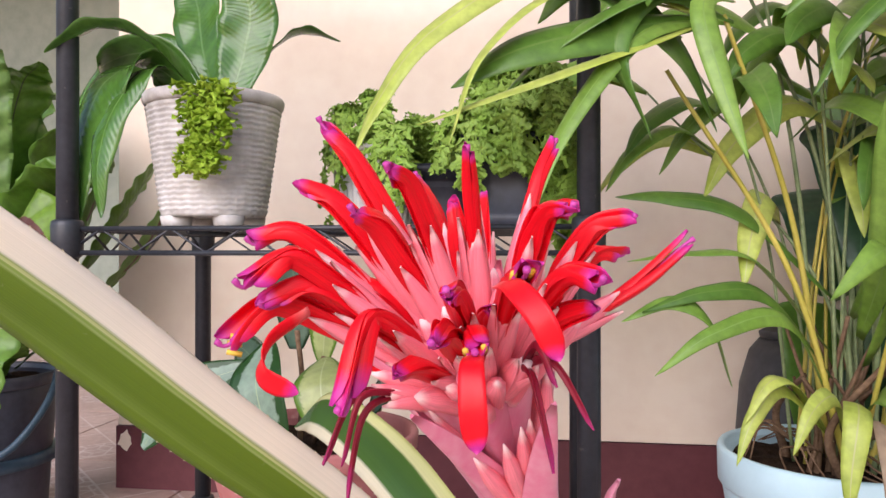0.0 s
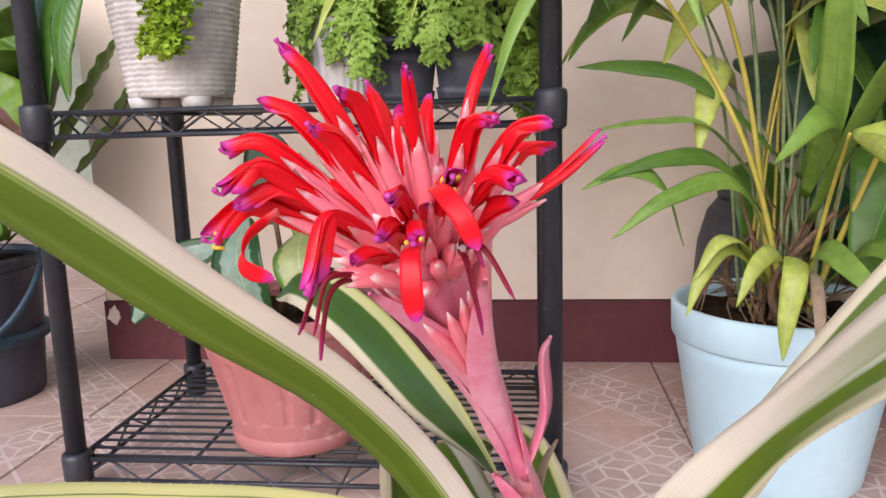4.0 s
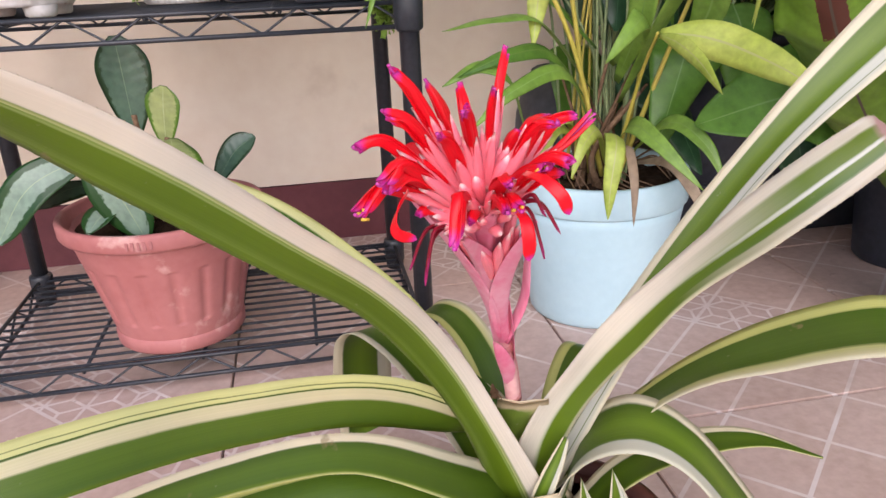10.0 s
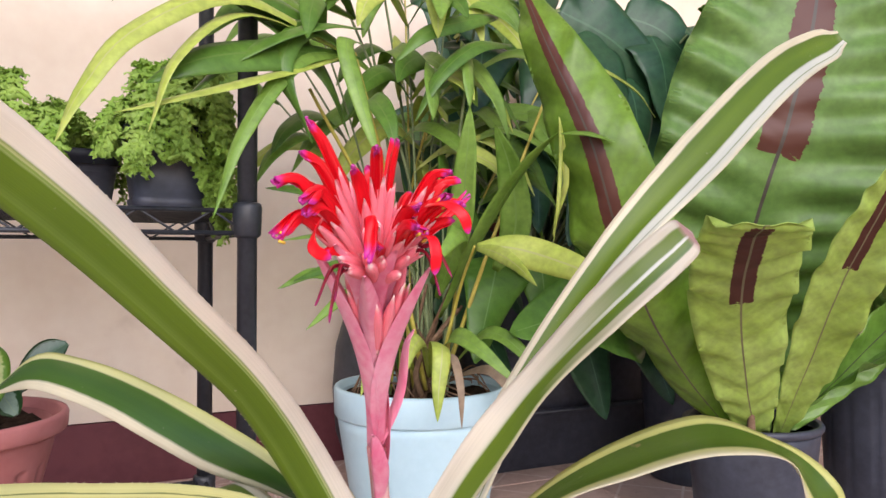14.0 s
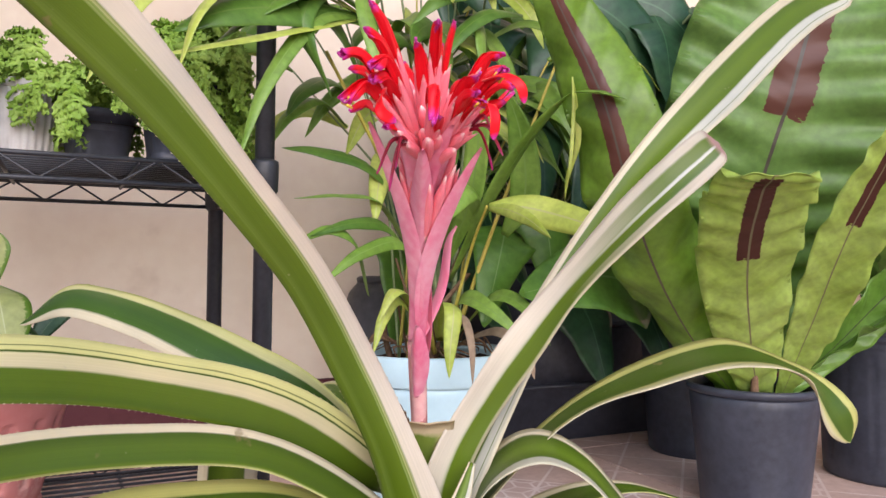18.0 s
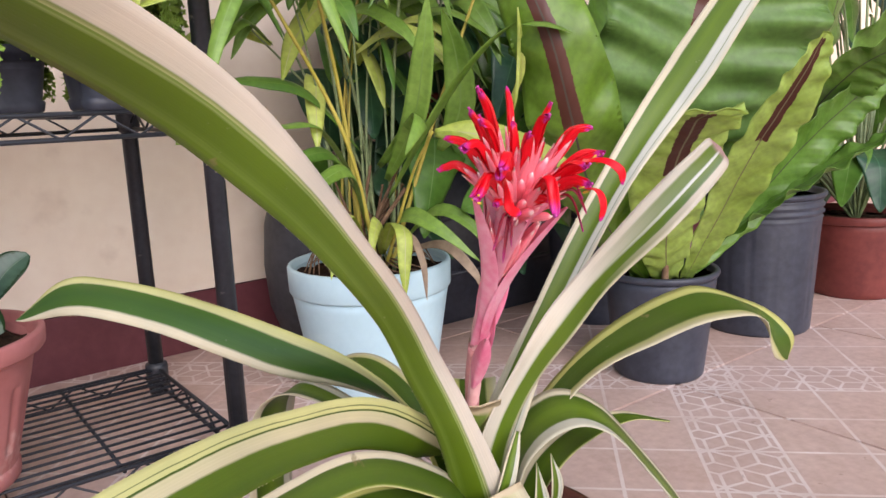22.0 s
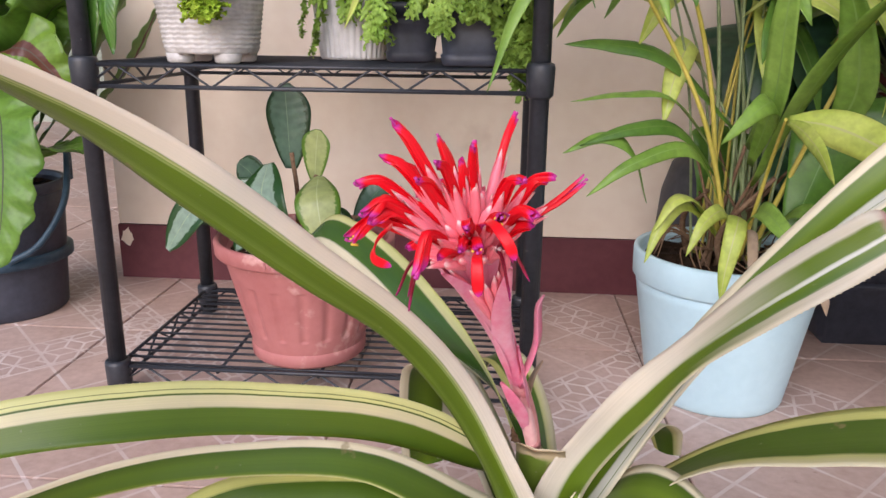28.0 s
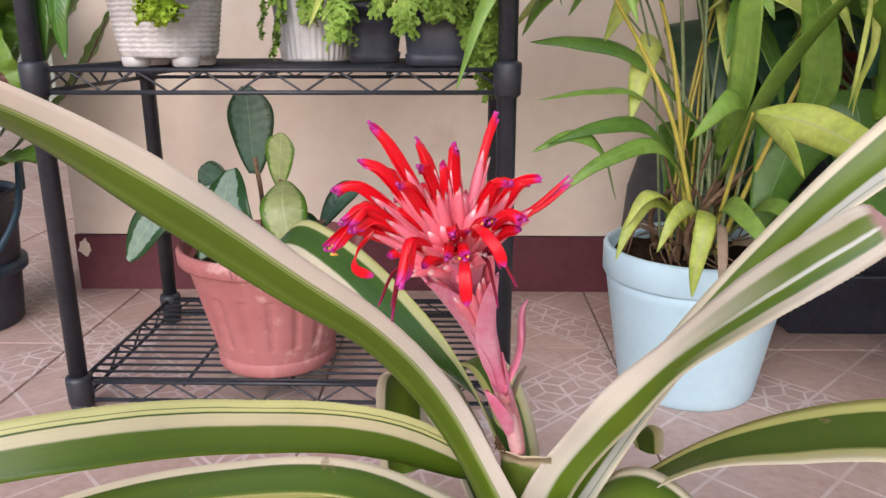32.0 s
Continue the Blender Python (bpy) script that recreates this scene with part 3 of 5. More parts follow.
def wire_shelf(parent, z, name):
    x0, x1, y0, y1 = -0.6, 0.0, 0.0, 0.35
    shelf = empty(name, Matrix.Translation((0, 0, z)))
    shelf.parent = parent
    rod = None
    for k in range(15):
        y = y0 + 0.012 + (y1 - y0 - 0.024) * k / 14
        if rod is None:
            w = part("shelf_wire", add_rod(bmesh.new(), (x0 + 0.004, 0, 0), (x1 - 0.004, 0, 0), 0.0021), M_STEEL, shelf)
            rod = w.data
        else:
            w = new("shelf_wire", rod)
            w.parent = shelf
        w.location = (0, y, 0)
    for x in (-0.45, -0.3, -0.15):
        part("cross_wire", add_rod(bmesh.new(), (x, y0, -0.004), (x, y1, -0.004), 0.0026), M_STEEL, shelf)
    for a, b in (((x0, y0), (x1, y0)), ((x0, y1), (x1, y1)), ((x0, y0), (x0, y1)), ((x1, y0), (x1, y1))):
        a, b = Vector((*a, 0)), Vector((*b, 0))
        for h in (0.0, -0.028):
            part("rail", add_rod(bmesh.new(), a + Vector((0, 0, h)), b + Vector((0, 0, h)), 0.0032), M_STEEL, shelf)
        n = int((b - a).length / 0.042)
        part("zigzag_wire", wire([a.lerp(b, k / n) + Vector((0, 0, 0.0 if k % 2 else -0.028)) for k in range(n + 1)], 0.0019), M_STEEL, shelf)


def rack():
    r = tagged(empty("wire_rack"), "black coated steel wire shelving rack on the tiled floor", "shelf rack")
    for x in (-0.6, 0.0):
        for y in (0.0, 0.35):
            post = part("post", lathe([(0.0125, FLOOR + 0.008), (0.0125, 1.25), (0.011, 1.258)], 18), M_STEEL, r)
            post.location = (x, y, 0)
            part("foot", lathe([(0.015, 0), (0.016, 0.01), (0.014, 0.014)], 18), M_STEEL, post).location = (0, 0, FLOOR)
            for z in (0.064, 0.497, 0.93):
                part("collar", lathe([(0.0135, -0.034), (0.0175, -0.030), (0.0185, 0.004), (0.0175, 0.009), (0.0135, 0.011)], 18), M_STEEL, post).location = (0, 0, z)
    for z in (0.064, 0.497, 0.93):
        wire_shelf(r, z, "shelf")


rack()


# ---- pots ----
def rings_pot(name, x, y, z, r0, r1, h, mat, label, rim_h=0.02, rim_r=0.006, ripple=None, groove=None, soil=True, feet=0, extra=(), n=64):
    """A round pot with an outward rim, a wall of some thickness and soil; the ring below the rim is a groove."""
    p = tagged(empty(name, Matrix.Translation((x, y, z))), label, "plant pot", "potted plants of the porch")
    at = lambda k: r0 + (r1 - rim_r - r0) * k
    lo = 0.012 if feet else 0.0
    prof = [(r0 - 0.012, lo), (r0 - 0.003, lo), (r0, lo + 0.004)]
    steps = 70 if ripple else 14
    for k in range(1, steps):
        prof.append((at(k / steps), lo + 0.004 + (h - rim_h - lo - 0.008) * k / steps))
    prof += [(at(1), h - rim_h - 0.004)]
    for e in extra:
        prof.append(e)
    prof += [(at(1) - 0.004, h - rim_h + 0.002), (at(1) - 0.006, h - 0.01), (at(1) - 0.006, h - 0.045), (0.004, h - 0.045)]
    part("body", lathe(prof, n, ripple), mat, p)
    part("rim", lathe([(at(1) - 0.001, h - rim_h), (r1 - 0.002, h - rim_h + 0.001), (r1, h - rim_h + 0.004), (r1 + 0.001, h - 0.004), (r1 - 0.001, h), (r1 - 0.006, h), (r1 - 0.0085, h - 0.003), (r1 - 0.009, h - rim_h)], n), mat, p)
    if groove:
        part("groove_ring", lathe([(at(0.82) + 0.0005, h * groove - 0.004), (at(0.82) + 0.003, h * groove), (at(0.82) + 0.0005, h * groove + 0.004)], n), mat, p)
    for k in range(feet):
        a = 2 * math.pi * (k + 0.5) / feet
        bm = lathe([(0.014, 0), (0.017, 0.002), (0.019, 0.013)], 14)
        part("foot", bm, mat, p).location = ((r0 - 0.016) * math.cos(a), (r0 - 0.016) * math.sin(a), 0)
    if soil:
        bm = bmesh.new()
        rr, m = r1 - rim_r - 0.005, 28
        grid = {}
        c = bm.verts.new((0, 0, h - 0.018))
        for i in range(1, 9):
            for k in range(m):
                a, q = 2 * math.pi * k / m, rr * i / 8
                v = Vector((q * math.cos(a), q * math.sin(a), h - 0.02))
                v.z += 0.012 * noise.noise(v * 40 + Vector((x, y, 0)) * 7) + 0.006 * noise.noise(v * 140)
                grid[i, k] = bm.verts.new(v)
        for k in range(m):
            bm.faces.new((c, grid[1, k], grid[1, (k + 1) % m]))
            for i in range(1, 8):
                bm.faces.new((grid[i, k], grid[i + 1, k], grid[i + 1, (k + 1) % m], grid[i, (k + 1) % m]))
        part("soil", bm, M_SOIL, p, "dark crumbly potting soil")
    return p


BLUE, TERRA, NEST, BIGPOT, BROM = (0.289, 0.109), (-0.335, 0.092), (0.697, -0.164), (1.06, -0.134), (0.004, -0.518)
rings_pot("flower_pot", *BLUE, FLOOR, 0.100, 0.133, 0.223, M_BLUE, "pale blue plastic flower pot on the tiles", 0.045, 0.005, groove=None)
flute = lambda a, r, z: -0.0036 * max(0.0, math.cos(a * 18)) ** 3 * (1 if 0.045 < z < 0.125 else 0)
rings_pot("flower_pot", *TERRA, 0.0665, 0.081, 0.133, 0.184, M_TERRA, "terracotta coloured plastic pot with fluted sides on the wire shelf", 0.024, 0.013, ripple=flute, n=144)
terra = [o for o in bpy.data.objects if o.name.startswith("flower_pot") and not o.parent][-1]
part("base_lip", lathe([(0.070, 0.0), (0.0825, 0.0), (0.0865, 0.004), (0.0875, 0.017), (0.0855, 0.022), (0.080, 0.024)], 72), M_TERRA, terra)
M_MARK = mottled("faded_ink", (0.32, 0.12, 0.115), (0.42, 0.165, 0.155), 60, 0.8)
for k in range(5):
    a = -1.74 + 0.052 * k
    bar = part("rim_mark", box(-0.0016 - 0.0006 * (k % 2), 0.0016, -0.0004, 0.0004, -0.005, 0.005), M_MARK, terra, smooth=False)
    bar.matrix_local = Matrix.Translation((0.1344 * math.cos(a), 0.1344 * math.sin(a), 0.172)) @ Matrix.Rotation(a + math.pi / 2, 4, "Z")
rings_pot("nursery_pot", *NEST, FLOOR, 0.075, 0.096, 0.184, M_BLACK, "black plastic nursery pot of a nest fern", 0.012, 0.004)
ridge = lambda a, r, z: 0.003 * math.sin(z * 480) * (1 if z > 0.225 else 0) - 0.0015 * max(0.0, math.cos(a * 16)) ** 6 * (1 if 0.03 < z < 0.21 else 0)
rings_pot("nursery_pot", *BIGPOT, FLOOR, 0.102, 0.119, 0.277, M_BLACK, "large ribbed black nursery pot", 0.012, 0.004, ripple=ridge, n=128)
rings_pot("nursery_pot", 0.885, 0.14, FLOOR, 0.09, 0.11, 0.24, M_BLACK, "black nursery pot crowded among leaves", 0.012, 0.004)
rings_pot("flower_pot", 1.45, -0.15, FLOOR, 0.095, 0.125, 0.19, M_REDPOT, "dull red plastic pot of a climbing arum", 0.02, 0.008)
rings_pot("flower_pot", *BROM, FLOOR, 0.075, 0.098, 0.135, mottled("brown_red_plastic", (0.07, 0.02, 0.015), (0.12, 0.04, 0.03), 9, 0.45), "brownish red plastic pot under the bromeliad", 0.02, 0.006)
weave = lambda a, r, z: 0.0012 * math.sin(z * 1000 + 0.6 * math.sin(a * 24)) + 0.0006 * math.sin(a * 40)
rings_pot("basket_pot", -0.447, 0.062, 0.4995, 0.062, 0.083, 0.158, M_WHITEPOT, "weathered white basket weave pot with feet on the rack", 0.014, 0.004, ripple=weave, feet=4, n=128)
rib = lambda a, r, z: 0.0014 * math.cos(a * 36)
rings_pot("flower_pot", -0.288, 0.255, 0.4995, 0.052, 0.068, 0.122, M_RIBBED, "small ribbed white pot of a fern on the rack", 0.012, 0.003, ripple=rib, n=144)
handle_pot = rings_pot("flower_pot", -0.99, 0.33, FLOOR, 0.105, 0.125, 0.25, M_BLACK, "black pot with a dark blue carrying handle", 0.02, 0.004)
M_HANDLE = mottled("dark_blue_plastic", (0.02, 0.045, 0.07), (0.045, 0.085, 0.12), 12, 0.4)
part("handle", tube([(0.08, -0.1, 0.12), (0.125, -0.07, 0.15), (0.15, -0.02, 0.22), (0.13, 0.04, 0.3), (0.1, 0.09, 0.24)], 0.006, 10, 30), M_HANDLE, handle_pot, "curved dark blue plastic handle")
part("band", lathe([(0.118, 0.1), (0.124, 0.102), (0.124, 0.118), (0.118, 0.12)], 48), M_HANDLE, handle_pot, "dark blue plastic band")


def square_pot(x, y, z, b, t, h, turn, label):
    p = tagged(empty("square_pot", pose(x, y, z, 0, 0, turn)), label, "plant pot", "potted plants of the porch")
    bm = bmesh.new()
    rows = [(b - 0.003, 0), (b, 0.003), (b + 0.002, 0.014), (b - 0.001, 0.016), (t - 0.004, h - 0.012), (t, h - 0.011), (t + 0.001, h), (t - 0.004, h), (t - 0.006, h - 0.03)]
    rings = []
    for r, zz in rows:
        ring = []
        for k in range(24):
            a = 2 * math.pi * (k + 0.5) / 24
            c, s = math.cos(a), math.sin(a)
            q = r / (abs(c) ** 7 + abs(s) ** 7) ** (1 / 7)
            ring.append(bm.verts.new((q * c, q * s, zz)))
        rings.append(ring)
    for u, v in zip(rings, rings[1:]):
        for k in range(24):
            bm.faces.new((u[k], u[(k + 1) % 24], v[(k + 1) % 24], v[k]))
    bm.faces.new(rings[0][::-1])
    part("body", bm, M_BLACK, p)
    bm = bmesh.new()
    bm.faces.new([bm.verts.new((v[0] * 0.97 * t, v[1] * 0.97 * t, h - 0.02)) for v in ((-1, -1), (1, -1), (1, 1), (-1, 1))])
    part("soil", bm, M_SOIL, p)
    return p


square_pot(-0.088, 0.088, 0.4995, 0.044, 0.056, 0.105, 3, "square black plastic pot of a curly fern on the rack")
square_pot(-0.19, 0.20, 0.4995, 0.036, 0.047, 0.085, 12, "small black pot behind the curly fern on the rack")

# ---- trough and jar behind ----
trough = tagged(empty("planter_trough"), "tall black plastic planter box by the wall", "planter")
bm = box(0.50, 1.15, 0.285, 0.5, FLOOR, 0.385, 0.012)
for v in bm.verts:
    if v.co.z < 0.1:
        v.co.x += 0.02 if v.co.x < 0.8 else -0.02
        v.co.y += 0.015 if v.co.y < 0.4 else -0.015
part("body", bm, M_BLACK, trough)
part("rim", box(0.493, 1.157, 0.278, 0.507, 0.38, 0.40, 0.005), M_BLACK, trough)
for h in (0.13, 0.25):
    part("ridge", box(0.508, 1.142, 0.279, 0.287, h, h + 0.012, 0.003), M_BLACK, trough)
jar = tagged(empty("round_jar", Matrix.Translation((0.345, 0.395, FLOOR))), "dark grey rounded jar in shade behind the blue pot", "jar")
M_CLAY = mottled("dark_grey_clay", (0.03, 0.032, 0.038), (0.065, 0.066, 0.075), 8, 0.55)
part("body", lathe([(0.05, 0), (0.075, 0.02), (0.098, 0.09), (0.104, 0.17), (0.098, 0.25), (0.084, 0.30), (0.066, 0.322), (0.058, 0.318), (0.05, 0.28)], 56), M_CLAY, jar)
part("rim", lathe([(0.058, 0.318), (0.068, 0.32), (0.07, 0.328), (0.064, 0.332), (0.056, 0.328)], 56), M_CLAY, jar)
rings_pot("flower_pot", 0.60, 0.39, 0.40, 0.055, 0.072, 0.11, M_REDPOT, "dull red pot standing on the black planter box", 0.02, 0.006)


# ---- the bromeliad ----
brom = tagged(empty("bromeliad"), "variegated bromeliad with a scarlet flower head in its pot", "flowering plant")


M_SPINE = mottled("pale_leaf_spine", (0.5, 0.42, 0.25), (0.66, 0.6, 0.4), 40, 0.6, 0.3)


def strap(centre, sides, mat, fold=0.12, steps=44, seed=1, wave=0.0, tip=1.0, label="", ragged=0.0, across=10, spines=True, blunt=0.0):
    """A strap leaf along a line of points; sides holds the way across it and the width at each of them."""
    n = len(centre)
    ws = [Vector(d).length for d in sides]

    def width(s):
        k = s * (n - 1)
        i = min(int(k), n - 2)
        w = ws[i] + (ws[i + 1] - ws[i]) * (k - i)
        if s > tip:
            w *= max(0.03 + blunt, math.cos((s - tip) / (1.0001 - tip) * math.pi / 2) ** 0.6)
        return w

    bm = blade(centre, width, [Vector(d).normalized() for d in sides], steps, across, fold, wave, 5, 0.0022, 0.0, None, seed, ragged)
    leaf = part("leaf", bm, M_LEAF[mat], brom, label)
    if spines:
        line, cross = spline(centre, 120), spline([Vector(d).normalized() for d in sides], 120)
        rnd = random.Random(seed)
        vs, fs = [], []
        for k in range(6, 118):
            w = width(k / 119) / 2
            d = (line[k + 1] - line[k - 1]).normalized()
            for e in (-1, 1):
                if rnd.random() < 0.25:
                    continue
                x = (cross[k] - d * cross[k].dot(d)).normalized()
                nr = x.cross(d)
                q = line[k] + x * (e * w) + nr * (fold * w)
                i = len(vs)
                vs += [q - d * 0.0005, q + d * 0.0005, q + x * (e * 0.00055) + d * 0.0006, q + nr * 0.0004]
                fs += [(i, i + 1, i + 2), (i, i + 2, i + 3), (i + 1, i + 3, i + 2)]
        me = bpy.data.meshes.new("spine_edge")
        me.from_pydata([tuple(v) for v in vs], [], fs)
        me.materials.append(M_SPINE)
        o = new("spine_edge", me)
        o.parent = leaf
        tagged(o, kind="stuff")
    return leaf


strap([(-0.0050, -0.5180, 0.1600), (-0.0168, -0.5254, 0.1989), (-0.0415, -0.5309, 0.2602), (-0.0704, -0.5354, 0.3163), (-0.1049, -0.5552, 0.3670), (-0.1480, -0.5841, 0.4119), (-0.1960, -0.6100, 0.4589), (-0.2510, -0.6321, 0.5018), (-0.3159, -0.6548, 0.5363), (-0.3886, -0.6789, 0.5632)],
      [(-0.0340, 0.0238, -0.0100), (-0.0296, 0.0238, -0.0171), (-0.0204, 0.0155, -0.0168), (-0.0207, 0.0080, -0.0186), (-0.0181, 0.0047, -0.0194), (-0.0135, 0.0001, -0.0246), (-0.0111, 0.0058, -0.0294), (-0.0112, 0.0245, -0.0265), (-0.0130, 0.0437, -0.0187), (-0.0158, 0.0600, -0.0095)], "half", 0.16, seed=11, label="half cream half green strap leaf")
strap([(0.0213, -0.5146, 0.1670), (-0.0371, -0.4342, 0.2570), (-0.1004, -0.3576, 0.2935), (-0.1642, -0.2822, 0.3267), (-0.2234, -0.2223, 0.3418), (-0.2633, -0.1715, 0.3152)],
      [(0.0269, 0.0060, -0.0196), (0.0188, -0.0083, -0.0230), (0.0142, -0.0254, -0.0262), (0.0033, -0.0324, -0.0255), (-0.0018, -0.0339, -0.0226), (-0.0009, -0.0183, -0.0122)], "broad_rim", 0.15, seed=12, tip=0.8, wave=0.06, label="green strap leaf with yellow rims")
strap([(0.0216, -0.4693, 0.1890), (-0.0957, -0.5159, 0.2774), (-0.1885, -0.5674, 0.3138), (-0.2640, -0.6123, 0.3294), (-0.3403, -0.6420, 0.3253), (-0.4233, -0.6617, 0.2972)],
      [(-0.0236, 0.0192, 0.0192), (-0.0319, -0.0114, -0.0090), (-0.0114, -0.0189, -0.0232), (0.0025, -0.0213, -0.0262), (0.0109, -0.0080, -0.0264), (0.0152, 0.0055, -0.0271)], "band", -0.1, seed=13, wave=0.03, label="long strap leaf with cream bands")
strap([(0.004, -0.500, 0.165), (-0.0562, -0.5348, 0.2225), (-0.1254, -0.5514, 0.2677), (-0.1976, -0.5813, 0.2857), (-0.2699, -0.6212, 0.2917), (-0.3481, -0.6808, 0.2823)],
      [(0.006, -0.042, -0.018), (0.0016, -0.0275, -0.0211), (0.0012, -0.0149, -0.0186), (-0.0012, -0.0087, -0.0186), (-0.0037, -0.0025, -0.0186), (-0.0062, 0.0025, -0.0174)], "under", -0.12, seed=14, label="low strap leaf with a cream rim")
strap([(0.004, -0.500, 0.165), (-0.096, -0.535, 0.222), (-0.162, -0.552, 0.236), (-0.224, -0.575, 0.238), (-0.28, -0.605, 0.205), (-0.31, -0.63, 0.15)],
      [(-0.004, -0.036, -0.02), (-0.006, -0.034, -0.032), (-0.006, -0.03, -0.036), (-0.01, -0.026, -0.03), (-0.02, -0.03, -0.006), (-0.02, -0.03, 0.006)], "rim", 0.12, seed=15, tip=0.75, label="lowest strap leaf arching over")
strap([(-0.0030, -0.4973, 0.1788), (0.0775, -0.5062, 0.3197), (0.1550, -0.5179, 0.4293), (0.2500, -0.5191, 0.5182), (0.3504, -0.5118, 0.5986), (0.4420, -0.5001, 0.6423)],
      [(0.0271, -0.0232, -0.0194), (0.0036, -0.0131, -0.0198), (-0.0080, -0.0128, -0.0233), (-0.0051, -0.0174, -0.0372), (-0.0002, -0.0148, -0.0364), (-0.0002, -0.0113, -0.0278)], "cream", 0.3, seed=16, tip=0.93, blunt=0.45, label="tall strap leaf with a broken tip")
strap([(-0.0070, -0.5060, 0.1640), (0.0030, -0.5190, 0.2360), (0.0299, -0.5315, 0.2912), (0.0674, -0.5631, 0.3562), (0.0978, -0.5973, 0.4063), (0.1365, -0.6149, 0.4465), (0.1499, -0.6154, 0.4552)],
      [(0.0340, -0.0080, 0.0160), (0.0317, -0.0024, 0.0030), (0.0261, -0.0024, -0.0123), (0.0053, -0.0228, -0.0108), (0.0061, -0.0269, -0.0161), (0.0180, -0.0120, -0.0178), (0.0154, -0.0103, -0.0152)], "pale", 0.18, seed=17, tip=0.86, blunt=0.1, ragged=0.05, label="mostly cream strap leaf with a scorched tip")
strap([(0.0103, -0.5015, 0.1780), (0.0914, -0.5182, 0.2580), (0.1609, -0.5361, 0.2910), (0.2254, -0.5586, 0.3078), (0.2785, -0.5742, 0.2937), (0.3061, -0.5866, 0.2618), (0.3214, -0.5858, 0.2400)],
      [(-0.0120, -0.0339, 0.0026), (-0.0140, -0.0395, 0.0030), (-0.0256, -0.0497, -0.0109), (-0.0365, -0.0461, -0.0149), (-0.0318, -0.0254, -0.0002), (-0.0314, 0.0034, -0.0067), (-0.0233, 0.0025, -0.0050)], "rim", 0.12, seed=18, tip=0.84, label="arching green strap leaf with yellow rims")
strap([(0.012, -0.522, 0.165), (0.03, -0.524, 0.223), (0.057, -0.54, 0.249), (0.088, -0.556, 0.238), (0.12, -0.572, 0.197), (0.147, -0.594, 0.150), (0.16, -0.61, 0.11)],
      [(-0.028, -0.046, 0.002), (-0.029, -0.054, -0.004), (-0.024, -0.048, -0.011), (-0.02, -0.036, -0.012), (-0.02, -0.034, -0.012), (-0.018, -0.03, -0.012), (-0.01, -0.02, -0.01)], "arch", 0.14, seed=19, tip=0.8, label="short strap leaf bent over sharply")
strap([(0.02, -0.525, 0.16), (0.065, -0.514, 0.190), (0.113, -0.511, 0.203), (0.166, -0.516, 0.204), (0.212, -0.533, 0.192)],
      [(-0.004, -0.022, -0.006), (0.0, -0.028, -0.006), (0.002, -0.026, -0.006), (0.004, -0.02, -0.004), (0.002, -0.01, -0.002)], "under", 0.2, seed=20, tip=0.6, label="slender low leaf with a thin tip")
# short leaves at the back and the cut ones in front
strap([(-0.015, -0.49, 0.165), (-0.055, -0.44, 0.235), (-0.085, -0.395, 0.262), (-0.1, -0.368, 0.256), (-0.105, -0.352, 0.215), (-0.105, -0.34, 0.14)],
      [(0.03, 0.016, -0.008), (0.036, 0.022, -0.012), (0.044, 0.026, -0.01), (0.05, 0.022, 0.004), (0.052, 0.02, 0.002), (0.05, 0.02, 0.0)], "arch", 0.1, seed=21, label="short leaf folded down at the back")
strap([(0.0, -0.485, 0.16), (-0.012, -0.44, 0.24), (-0.03, -0.40, 0.272), (-0.05, -0.37, 0.268), (-0.062, -0.355, 0.235)],
      [(0.026, 0.006, 0.0), (0.03, 0.008, 0.0), (0.03, 0.012, 0.002), (0.026, 0.014, 0.006), (0.014, 0.01, 0.004)], "rim", 0.15, seed=22, tip=0.7, label="short curled leaf behind the stalk")
strap([(0.02, -0.49, 0.16), (0.045, -0.45, 0.215), (0.075, -0.41, 0.232), (0.10, -0.385, 0.215), (0.11, -0.375, 0.185)],
      [(0.024, -0.014, 0.0), (0.032, -0.022, 0.0), (0.034, -0.026, 0.0), (0.03, -0.022, 0.0), (0.02, -0.014, 0.0)], "rim", 0.15, seed=23, label="short cut leaf at the back")
strap([(-0.018, -0.535, 0.13), (-0.022, -0.553, 0.163), (-0.026, -0.549, 0.190), (-0.027, -0.540, 0.203)],
      [(0.050, 0.0, 0.0), (0.060, -0.003, -0.003), (0.068, -0.006, -0.006), (0.068, -0.007, -0.007)], "stub", 0.22, seed=24, label="cut pale leaf stub in front")
strap([(-0.010, -0.528, 0.17), (-0.0012, -0.5375, 0.2088), (0.0075, -0.5365, 0.228), (0.0140, -0.5355, 0.245)],
      [(0.014, -0.004, 0.0), (0.012, -0.004, -0.002), (0.008, -0.004, -0.004), (0.003, -0.001, -0.002)], "arch", 0.5, steps=20, seed=28, label="narrow folded leaf beside the cream one")
strap([(0.045, -0.53, 0.14), (0.028, -0.545, 0.185), (0.020, -0.550, 0.222)], [(0.016, 0, 0), (0.016, 0, 0), (0.004, 0, 0)], "cream", 0.3, steps=16, seed=25, tip=0.5, label="small new offshoot leaf", spines=False)
strap([(0.05, -0.53, 0.14), (0.050, -0.540, 0.185), (0.046, -0.540, 0.217)], [(0.016, 0.004, 0), (0.018, 0.004, 0), (0.004, 0, 0)], "cream", 0.3, steps=16, seed=26, tip=0.5, label="small new offshoot leaf", spines=False)

STALK = [(-0.010, -0.485, 0.225), (-0.018, -0.521, 0.275), (-0.033, -0.549, 0.341), (-0.046, -0.580, 0.385), (-0.056, -0.606, 0.425), (-0.060, -0.618, 0.445)]
